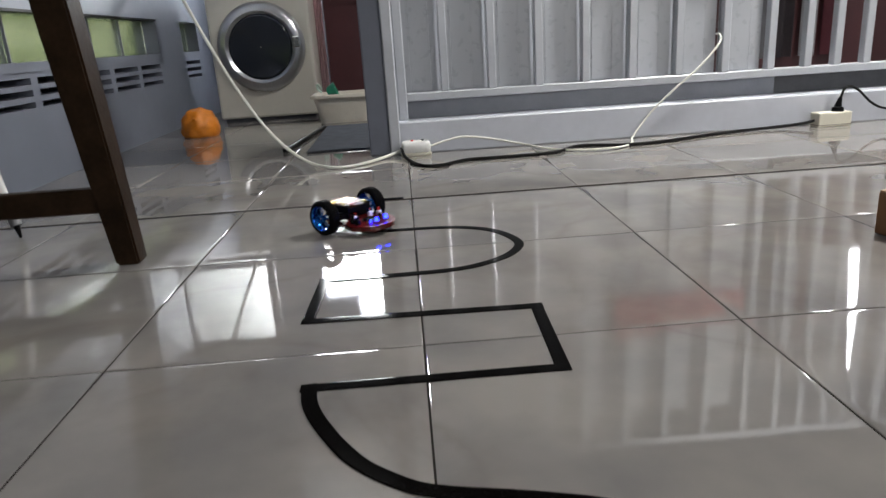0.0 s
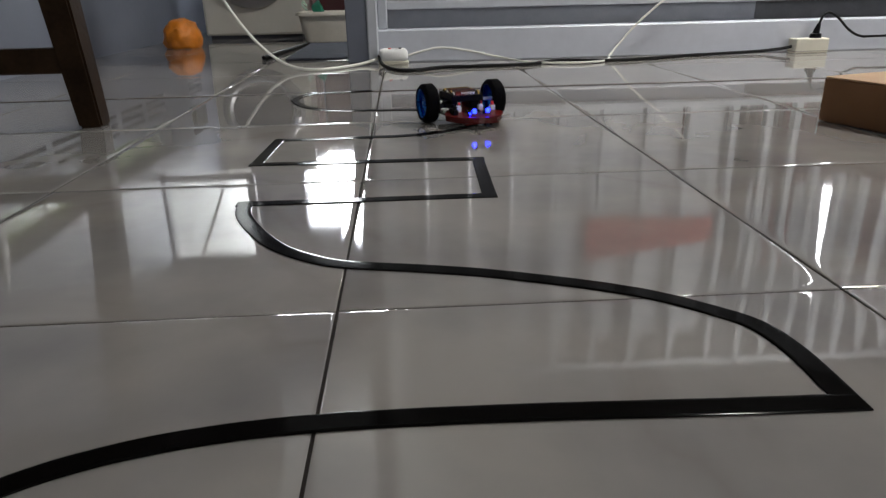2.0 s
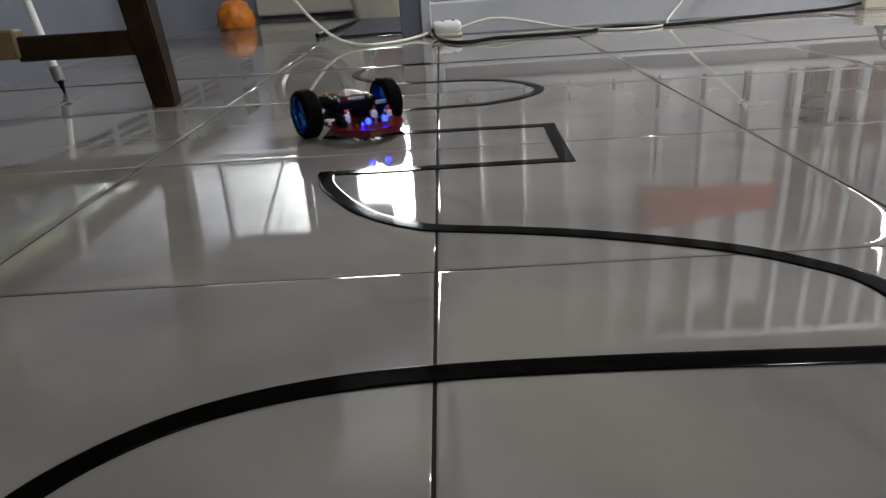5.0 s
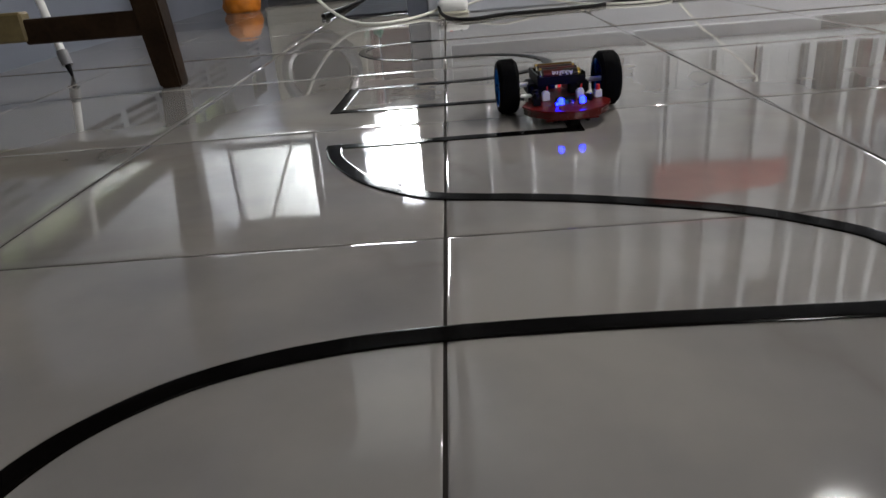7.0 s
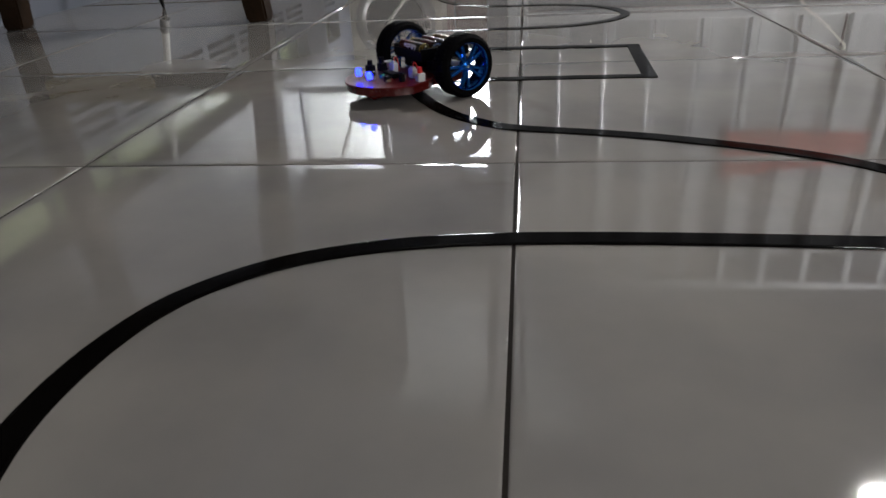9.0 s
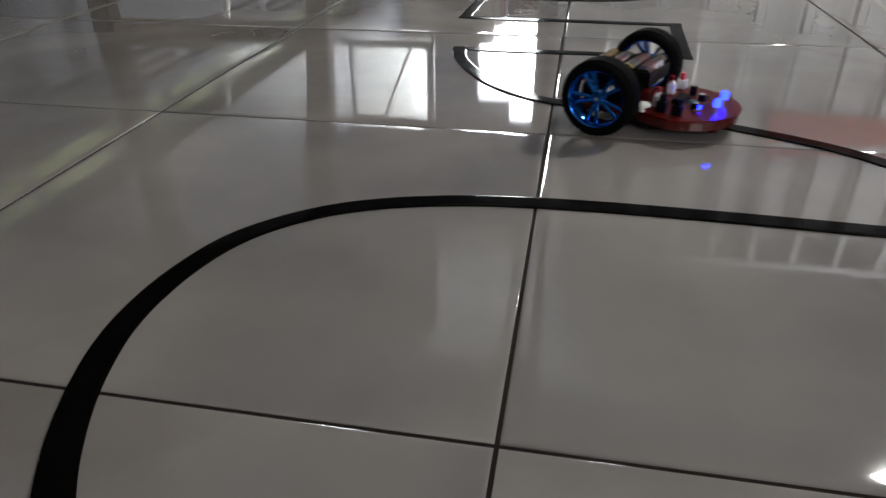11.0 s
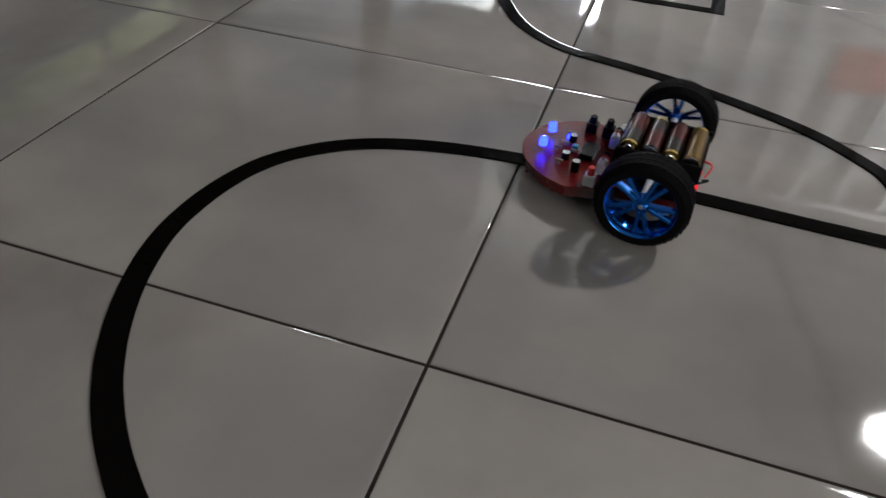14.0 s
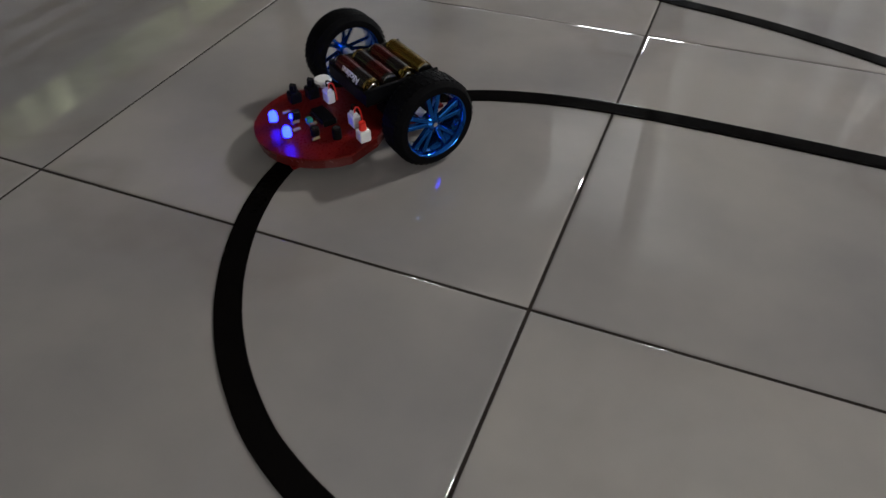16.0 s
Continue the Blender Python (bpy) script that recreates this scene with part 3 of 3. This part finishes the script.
cable("hanging_cable", [(-0.018, 1.865, 0.02), (-0.07, 1.83, 0.008), (-0.14, 1.745, 0.005), (-0.215, 1.705, 0.005), (-0.285, 1.73, 0.014), (-0.345, 1.75, 0.045), (-0.40, 1.75, 0.10), (-0.45, 1.75, 0.17), (-0.50, 1.75, 0.26), (-0.545, 1.75, 0.355), (-0.61, 1.75, 0.51), (-0.70, 1.76, 0.75), (-0.86, 1.8, 1.3), (-1.0, 1.85, 1.9)], 0.0048, WCABLE, "white cable hanging in a loop down to the floor")

# ---- pendant lamp ----
cl = thing("pendant_lamp", "round white pendant lamp hanging close under the ceiling, lit", "lamp", (1.487, 1.630, 2.1))
part("shade", lathe(bmesh.new(), [(0.001, 0.10), (0.04, 0.10), (0.09, 0.07), (0.115, 0.035), (0.112, 0.011), (0.097, 0.011)], 40), WHITEP, cl, smooth=True)
part("diffuser", lathe(bmesh.new(), [(0.099, 0.019), (0.095, 0.004), (0.076, -0.004), (0.047, -0.008), (0.001, -0.009)], 40), LAMP, cl, "glowing diffuser", True)
part("cord", cyl(bmesh.new(), (0, 0, 0.098), (0, 0, 0.285), 0.004, n=10), WCABLE, cl, "white cord")
part("ceiling_rose", lathe(bmesh.new(), [(0.001, 0.27), (0.03, 0.275), (0.045, 0.29), (0.045, 0.30), (0.001, 0.30)], 24), WHITEP, cl, smooth=True)

# ---- track of black tape ----
track = thing("tape_track", "black vinyl tape line stuck to the tiles", "tape line", (0, 0, 0))


def tape(points, smooth=True):
    pts = spline([(x, y, 0) for x, y in points], 8) if smooth else [Vector((*points[0], 0)).lerp(Vector((*points[1], 0)), k / 12) for k in range(13)]
    b = bmesh.new()
    prev = None
    for k, p in enumerate(pts):
        d = (pts[min(k + 1, len(pts) - 1)] - pts[max(k - 1, 0)]).normalized()
        s = Vector((-d.y, d.x, 0)) * (0.0088 + 0.0003 * noise.noise(p * 40))
        lift = 0.00006 * noise.noise(p * 25)
        ring = [b.verts.new((p.x + k_ * s.x, p.y + k_ * s.y, z)) for k_, z in ((1, 0.0001), (1, 0.0009), (0.985, 0.0011), (0.93, 0.0012), (0.7, 0.00122 + lift), (0, 0.00122 + lift), (-0.7, 0.00122 + lift), (-0.93, 0.0012), (-0.985, 0.0011), (-1, 0.0009), (-1, 0.0001))]
        if prev:
            for j in range(10):
                b.faces.new((prev[j], ring[j], ring[j + 1], prev[j + 1]))
        else:
            b.faces.new(ring)
        prev = ring
    b.faces.new(prev[::-1])
    bmesh.ops.recalc_face_normals(b, faces=b.faces[:])
    return part("tape_strip", b, TAPE, track, smooth=True)


tape([(-0.02, 1.24), (-0.10, 1.235), (-0.155, 1.215), (-0.185, 1.17), (-0.188, 1.10), (-0.16, 1.03), (-0.12, 0.98), (-0.06, 0.95),
      (0.02, 0.945), (0.085, 0.935), (0.14, 0.905), (0.175, 0.855), (0.189, 0.79), (0.16, 0.73), (0.107, 0.69), (0.055, 0.673), (0.0, 0.67), (-0.07, 0.668), (-0.162, 0.668)])
tape([(-0.153, 0.677), (-0.160, 0.492)], False)
tape([(-0.169, 0.500), (0.172, 0.489)], False)
tape([(0.163, 0.498), (0.157, 0.291)], False)
tape([(0.166, 0.300), (-0.144, 0.301)], False)
tape([(-0.135, 0.310), (-0.127, 0.258), (-0.102, 0.20), (-0.07, 0.148), (-0.03, 0.111), (0.004, 0.094), (0.07, 0.078), (0.13, 0.06), (0.2, 0.031), (0.25, 0.004), (0.285, -0.026), (0.31, -0.056), (0.318, -0.095), (0.318, -0.14), (0.317, -0.165)])
tape([(0.326, -0.158), (0.25, -0.156), (0.12, -0.151), (0.02, -0.1505), (-0.05, -0.156), (-0.11, -0.1705), (-0.158, -0.195), (-0.197, -0.235), (-0.216, -0.284), (-0.221, -0.34), (-0.212, -0.39), (-0.192, -0.44), (-0.165, -0.483), (-0.13, -0.52), (-0.09, -0.548), (-0.03, -0.57), (0.06, -0.58)])

# ---- robot car ----
R, HALF = 0.0350, 0.0662
car = thing("robot_car", "two-wheeled line-following robot car on a red circuit board", "robot car", (0, 0, 0))


def board_outline(z0, z1, scale=1.0, back=-0.034):
    """A board with a straight back, narrow waist between the wheels and a broad round nose."""
    b = bmesh.new()
    pts = [(back, -0.036), (0.022, -0.036), (0.034, -0.045)]
    for k in range(17):
        a = radians(-80 + 10 * k)
        pts.append((0.050 + 0.062 * math.cos(a) * scale, 0.0565 * scale * math.sin(a)))
    pts += [(0.034, 0.045), (0.022, 0.036), (back, 0.036)]
    lo, hi = [b.verts.new((x, y, z0)) for x, y in pts], [b.verts.new((x, y, z1)) for x, y in pts]
    b.faces.new(lo[::-1])
    b.faces.new(hi)
    for k in range(len(pts)):
        j = (k + 1) % len(pts)
        b.faces.new((lo[k], lo[j], hi[j], hi[k]))
    bmesh.ops.recalc_face_normals(b, faces=b.faces[:])
    return b


pcb = part("circuit_board", board_outline(0.0185, 0.0205), REDPCB, car, "glossy red circuit board with a round nose")
part("chassis_plate", board_outline(0.0105, 0.0183, 0.97, -0.028), mat("dark_red_acrylic", (0.075, 0.006, 0.005), 0.25, var=0.15, scale=30), car, "dark red chassis plate under the board")
part("sensor_board", boxed((0.070, -0.032, 0.0075), (0.100, 0.032, 0.0092), 0.0004), REDPCB, car, "red sensor strip close to the floor")
for y in (-0.022, 0.022):
    part("standoff", cyl(bmesh.new(), (0.082, y, 0.009), (0.082, y, 0.0185), 0.0028, n=10), BLACKP, car)
for x, y in ((0.092, -0.02), (0.092, -0.008), (0.092, 0.008), (0.092, 0.02)):
    part("sensor_eye", cyl(bmesh.new(), (x, y, 0.0035), (x, y, 0.0076), 0.0026, n=10), BLACKP, car)
cast = bmesh.new()
bmesh.ops.create_uvsphere(cast, u_segments=12, v_segments=8, radius=0.0038, matrix=Matrix.Translation((0.062, 0, 0.0042)))
part("caster_ball", cast, STEEL, car, "steel caster ball", True)
part("caster_mount", cyl(bmesh.new(), (0.062, 0, 0.005), (0.062, 0, 0.0185), 0.006, 0.007, 12), BLACKP, car)
for s in (-1, 1):
    mb = bmesh.new()
    y0, y1 = sorted((s * 0.012, s * 0.040))
    box(mb, (-0.03, y0, 0.0207), (0.016, y1, 0.0375), 0.003)
    part("gear_motor", mb, BLACKP, car, "black gear motor")
    part("axle", cyl(bmesh.new(), (0, s * 0.038, R), (0, s * (HALF + 0.006), R), 0.0032, n=10), WHITEP, car, "white axle")
holder = bmesh.new()
box(holder, (-0.033, -0.031, 0.038), (0.033, 0.031, 0.042), 0.001)
for y0, y1 in ((-0.031, -0.0285), (0.0285, 0.031)):
    box(holder, (-0.033, y0, 0.038), (0.033, y1, 0.052), 0.0008)
for x0, x1 in ((-0.033, -0.031), (0.031, 0.033)):
    box(holder, (x0, -0.031, 0.038), (x1, 0.031, 0.0485))
hold = part("battery_holder", holder, BLACKP, car, "black four-cell battery holder")
for k in range(4):
    x = -0.0235 + 0.0157 * k
    s = 1 if k % 2 else -1
    cell = part("battery", cyl(bmesh.new(), (x, -s * 0.0245, 0.0495), (x, s * 0.0215, 0.0495), 0.0071, n=24), BATTGOLD if k == 0 else BATTBLK, hold, "alkaline cell with a gold end", True)
    if k:
        part("battery_band", cyl(bmesh.new(), (x, -s * 0.022, 0.0495), (x, s * 0.002, 0.0495), 0.00715, n=24), BATTRED, cell, "copper red wrap", True)
    part("battery_end", cyl(bmesh.new(), (x, s * 0.0215, 0.0495), (x, s * 0.0245, 0.0495), 0.0069, n=24), GOLD, cell)
    part("battery_base", cyl(bmesh.new(), (x, -s * 0.0245, 0.0495), (x, -s * 0.0262, 0.0495), 0.0064, n=24), STEEL, cell)
    part("battery_contact", tube(bmesh.new(), spline([(x - 0.004, s * 0.0258, 0.0495), (x, s * 0.0275, 0.054), (x + 0.004, s * 0.0258, 0.0495)], 4), 0.0006, 6), STEEL, hold)
# the word printed along the front cell
word = bpy.data.curves.new("word", "FONT")
word.body, word.size, word.extrude, word.align_x, word.align_y = "Alkaline", 0.0085, 0.0001, "CENTER", "CENTER"
word_ob = bpy.data.objects.new("word", word)
letters = bpy.data.meshes.new_from_object(word_ob)
bpy.data.objects.remove(word_ob)
tilt = radians(22)
letters.transform(Matrix(((0, math.sin(tilt), math.cos(tilt), 0.0236 + 0.0072 * math.cos(tilt)), (-1, 0, 0, 0.002), (0, -math.cos(tilt), math.sin(tilt), 0.0495 + 0.0072 * math.sin(tilt)), (0, 0, 0, 1))))
letters.materials.append(WHITEP)
word_part = new("printed_word", letters)
word_part.parent = cell
button = part("push_button", boxed((0.040, 0.0395, 0.0205), (0.049, 0.0485, 0.0300), 0.0008), WHITEP, car, "white push button with a red cap")
part("button_cap", cyl(bmesh.new(), (0.0445, 0.044, 0.030), (0.0445, 0.044, 0.0365), 0.0030, 0.0026, 14), REDSW, button, "red cap")
for y in (-0.022, 0.022):
    plug_body = boxed((0.0370, y - 0.0050, 0.0205), (0.0440, y + 0.0050, 0.0310), 0.0008)
    box(plug_body, (0.0385, y - 0.0036, 0.0310), (0.0425, y + 0.0036, 0.0330), 0.0005)
    part("motor_plug", plug_body, WHITEP, car, "white motor plug")
    for dy in (-0.002, 0.002):
        part("wire", tube(bmesh.new(), spline([(0.0405, y + dy, 0.033), (0.0400, y + dy * 1.3, 0.0375), (0.0368, y + dy, 0.0360), (0.0350, y + dy, 0.0290), (0.0345, y + dy, 0.0207)], 5), 0.0007, 6), BLACKP if dy < 0 else REDSW, car)
disc = cyl(bmesh.new(), (0.034, -0.046, 0.0265), (0.034, -0.046, 0.0285), 0.0075, 0.0068, 20)
cyl(disc, (0.034, -0.046, 0.0205), (0.034, -0.046, 0.0265), 0.0025, n=10)
part("gear_cover", disc, WHITEP, car, "white plastic gear cover", True)
for x, y, h in ((0.049, -0.036, 0.0165), (0.064, -0.038, 0.0150)):
    knob = part("trimmer", boxed((x - 0.0048, y - 0.0048, 0.0205), (x + 0.0048, y + 0.0048, 0.0205 + h * 0.62), 0.0008), BLACKP, car, "black trimmer with a turning knob")
    kb = cyl(bmesh.new(), (x, y, 0.0205 + h * 0.62), (x, y, 0.0205 + h), 0.0034, 0.0030, 12)
    box(kb, (x - 0.0006, y - 0.0040, 0.0205 + h * 0.8), (x + 0.0006, y + 0.0040, 0.0207 + h))
    part("knob", kb, BLACKP, knob)
part("chip", boxed((0.051, -0.012, 0.0205), (0.062, 0.012, 0.0260), 0.0006), BLACKP, car, "black chip in its socket")
for y in [-0.0105 + 0.003 * k for k in range(8)]:
    for x in (0.0502, 0.0628):
        part("chip_pin", boxed((x - 0.0008, y - 0.0005, 0.0205), (x + 0.0008, y + 0.0005, 0.0238)), STEEL, car)
for x, y, h in ((0.074, -0.014, 0.006), (0.072, 0.016, 0.006), (0.060, 0.030, 0.009)):
    can = part("capacitor", cyl(bmesh.new(), (x, y, 0.0205), (x, y, 0.0205 + h), 0.0036, n=16), BLACKP, car)
    part("capacitor_top", cyl(bmesh.new(), (x, y, 0.0205 + h), (x, y, 0.0208 + h), 0.0031, n=16), STEEL, can)
part("rear_terminal", boxed((-0.0338, -0.005, 0.0206), (-0.0290, 0.004, 0.0275), 0.0006), BLUEP, car, "blue rear terminal")
rb = [(0.078, -0.006), (0.082, 0.004), (0.068, 0.004), (0.075, 0.024), (0.078, -0.024)]
for x, y in rb:
    part("resistor", cyl(bmesh.new(), (x - 0.003, y, 0.0225), (x + 0.003, y, 0.0225), 0.0013, n=8), PALEWOOD, car)
part("green_terminal", boxed((0.066, -0.004, 0.0205), (0.071, 0.001, 0.025), 0.0005), GREENP, car)


def led(name, x, y, z, r, material, label):
    b = bmesh.new()
    cyl(b, (x, y, z), (x, y, z + r * 1.4), r, n=14)
    bmesh.ops.create_uvsphere(b, u_segments=14, v_segments=8, radius=r, matrix=Matrix.Translation((x, y, z + r * 1.4)))
    return part(name, b, material, car, label, True)


led("blue_led", 0.093, -0.013, 0.026, 0.0034, LEDBLUE, "lit blue lamp at the nose")
led("blue_led", 0.093, 0.013, 0.026, 0.0034, LEDBLUE, "lit blue lamp at the nose")
led("small_led", 0.078, -0.015, 0.0215, 0.0016, LEDBLUE, "small lit blue lamp")
led("red_led", -0.0325, 0.010, 0.0215, 0.0020, LEDRED, "red indicator lamp")
led("red_led", -0.0325, -0.012, 0.0215, 0.0020, LEDRED, "red indicator lamp")
for x, y in ((0.093, -0.013), (0.093, 0.013)):
    lg = bmesh.new()
    cyl(lg, (x, y - 0.001, 0.0205), (x, y - 0.001, 0.026), 0.0004, n=6)
    cyl(lg, (x, y + 0.001, 0.0205), (x, y + 0.001, 0.026), 0.0004, n=6)
    part("led_leg", lg, STEEL, car)
for k, (a, b_) in enumerate((((-0.03, 0.02, 0.03), (-0.036, 0.0, 0.024)), ((-0.03, -0.02, 0.03), (-0.037, -0.004, 0.024)))):
    part("wire", tube(bmesh.new(), spline([a, (-0.04, a[1] * 0.6, 0.032), b_], 6), 0.0009, 6), REDSW if k else BLACKP, car)


def wheel(s):
    hub = new("wheel")
    hub.parent = car
    hub.location = (0, s * HALF, R)
    hub["label"] = "blue spoked wheel with a black rubber tyre"
    w = 0.0130
    prof = [(0.0262, -w), (0.0312, -w), (0.0340, -w + 0.003), (R, -w + 0.006), (R, w - 0.006), (0.0340, w - 0.003), (0.0312, w), (0.0262, w), (0.0256, 0)]
    part("tyre", lathe(bmesh.new(), prof, 40, "Y", closed=True), RUBBER, hub, "black rubber tyre", True)
    tb = bmesh.new()
    for k in range(44):
        a = 2 * math.pi * k / 44
        for y in (-0.0062, 0.0, 0.0062):
            off = 0.07 if y == 0 else 0
            bm_ = Matrix.Rotation(a + off, 4, "Y") @ Matrix.Translation((0, y, R - 0.0003)) @ Matrix.Diagonal((0.0024, 0.0050, 0.0012, 1))
            bmesh.ops.create_cube(tb, size=1.0, matrix=bm_)
    part("tread", tb, RUBBER, hub)
    part("rim", lathe(bmesh.new(), [(0.0256, -w * 0.95), (0.0262, -w * 0.98), (0.0262, w * 0.98), (0.0256, w * 0.95), (0.0238, w * 0.6), (0.0238, -w * 0.6)], 40, "Y", closed=True), BLUE, hub, "metallic blue rim", True)
    part("hub_cap", lathe(bmesh.new(), [(0.0005, s * 0.0095), (0.003, s * 0.0095), (0.0058, s * 0.0075), (0.0062, s * 0.0), (0.0005, 0.0)], 20, "Y"), BLUE, hub, "blue hub", True)
    part("hub_screw", cyl(bmesh.new(), (0, s * 0.0095, 0), (0, s * 0.0105, 0), 0.0018, n=10), STEEL, hub)
    for k in range(10):
        sp = bmesh.new()
        side = 1 if k % 2 else -1
        box(sp, (-0.0018, s * 0.0055 - 0.0016, 0.005), (0.0018, s * 0.0075 + 0.0016, 0.0246), 0.0007)
        bmesh.ops.rotate(sp, verts=sp.verts[:], matrix=Matrix.Rotation(radians(72 * (k // 2) + 11 * side), 3, "Y"))
        part("spoke", sp, BLUE, hub)
    return hub


wheels = [wheel(-1), wheel(1)]

# ---- floor tiles ----
XS = [-1.2, -0.8, -0.4, 0.0, 0.41, 0.815, 1.22, 1.62, 2.02, 2.42, 2.82, 3.22, 3.6]
YS = [-2.8, -2.4, -2.0, -1.6, -1.2, -0.8, -0.4, 0.0, 0.392, 0.81, 1.228, 1.64, 2.04, 2.44, 2.84, 3.24, 3.64, 4.04, 4.25]


def cushioned_tile(w, d, gap=0.0012):
    """A tile whose glaze rolls down towards its edges: a wide shallow dip, then a tight rounded arris."""
    b = bmesh.new()
    rings = []
    for inset, z in ((0.0, -0.008), (0.0, -0.0011), (0.0003, -0.00078), (0.0008, -0.00052), (0.0016, -0.00034), (0.003, -0.0002), (0.006, -0.00008), (0.010, -0.00002), (0.014, 0.0)):
        hx, hy = w / 2 - gap - inset, d / 2 - gap - inset
        rings.append([b.verts.new((x * hx, y * hy, z)) for x, y in ((-1, -1), (1, -1), (1, 1), (-1, 1))])
    for k, (a, c) in enumerate(zip(rings, rings[1:])):
        for j in range(4):
            f = b.faces.new((a[j], a[(j + 1) % 4], c[(j + 1) % 4], c[j]))
            f.smooth = k > 0
    b.faces.new(rings[-1]).smooth = True
    for e in b.edges:
        if all(v in rings[1] for v in e.verts):
            e.smooth = False
    b.normal_update()
    me = bpy.data.meshes.new("tile")
    b.to_mesh(me)
    b.free()
    return me


tile_mesh = {}
rnd = random.Random(7)
for x0, x1 in zip(XS, XS[1:]):
    for y0, y1 in zip(YS, YS[1:]):
        # the joint across the room's middle is a wide dark one
        y0, y1 = y0 + (0.009 if y0 == 1.228 else 0), y1 - (0.009 if y1 == 1.228 else 0)
        if y0 > 2.1 and x0 > 0.2:
            continue
        size = (round(x1 - x0, 3), round(y1 - y0, 3))
        if size not in tile_mesh:
            me = cushioned_tile(*size)
            me.materials.append(TILE)
            tile_mesh[size] = me
        ob = new("tile", tile_mesh[size])
        ob.matrix_world = pose((x0 + x1) / 2, (y0 + y1) / 2, rnd.uniform(-0.0002, 0.0), rnd.uniform(-0.05, 0.05), rnd.uniform(-0.05, 0.05), 180 * rnd.randint(0, 1))
        ob.parent = floor
        ob.matrix_parent_inverse = floor.matrix_world.inverted()

# ---- what moves ----
# seconds, place of the axle's middle on the floor, heading
DRIVE = [
    (0.0, -0.134, 1.005, -42), (0.5, -0.060, 0.970, -17), (1.0, 0.023, 0.934, -18), (1.5, 0.109, 0.891, -35), (2.0, 0.165, 0.813, -72),
    (2.5, 0.145, 0.735, -130), (3.0, 0.066, 0.693, -163), (3.5, -0.037, 0.674, -180), (4.0, -0.125, 0.648, -143), (4.2, -0.142, 0.625, -122),
    (4.6, -0.152, 0.575, -88), (5.1, -0.125, 0.530, -50), (5.6, -0.06, 0.505, -18), (6.1, 0.03, 0.497, -10),
    (6.5, 0.109, 0.484, -24), (7.0, 0.151, 0.415, -87), (7.5, 0.147, 0.357, -119), (8.0, 0.072, 0.303, -174), (8.5, -0.028, 0.296, -179), (9.0, -0.106, 0.274, -140), (9.2, -0.122, 0.255, -112),
    (9.6, -0.128, 0.200, -78), (10.1, -0.095, 0.150, -46), (10.6, -0.02, 0.100, -27), (11.0, 0.07, 0.070, -22),
    (11.3, 0.137, 0.048, -25), (11.5, 0.177, 0.030, -28), (12.0, 0.260, -0.020, -51), (12.3, 0.296, -0.062, -64), (12.5, 0.308, -0.106, -76), (12.7, 0.297, -0.145, -100),
    (13.0, 0.264, -0.188, -152), (13.2, 0.232, -0.203, -187), (13.5, 0.186, -0.175, -207), (13.8, 0.147, -0.162, -193), (14.0, 0.112, -0.160, -186), (14.5, 0.019, -0.162, -178), (15.0, -0.064, -0.170, -165), (15.5, -0.128, -0.197, -147), (16.0, -0.176, -0.238, -124)]


def drive_at(t):
    for (t0, *a), (t1, *b) in zip(DRIVE, DRIVE[1:]):
        if t <= t1 + 1e-6:
            k = (t - t0) / (t1 - t0)
            return [u + (v - u) * k for u, v in zip(a, b)]
    return list(DRIVE[-1][1:])


def wheel_rows(s):
    """Rolling turn of a wheel from the way that its contact point goes."""
    rows, turn = [], 0.0
    px, py, ph = drive_at(0)
    y = s * HALF
    for k in range(161):
        t = k / 10
        x, yy, h = drive_at(t)
        ahead = (x - px) * math.cos(radians(h)) + (yy - py) * math.sin(radians(h)) - y * radians(h - ph)
        turn += math.degrees(ahead / R)
        rows.append((t, pose(0, y, R, 0, turn, 0)))
        px, py, ph = x, yy, h
    return rows


def motions():
    walk(car, [(t, pose(x, y, 0.0006, 0, 0, h)) for t, x, y, h in DRIVE])
    for hub, s in zip(wheels, (-1, 1)):
        walk(hub, wheel_rows(s))


motions()
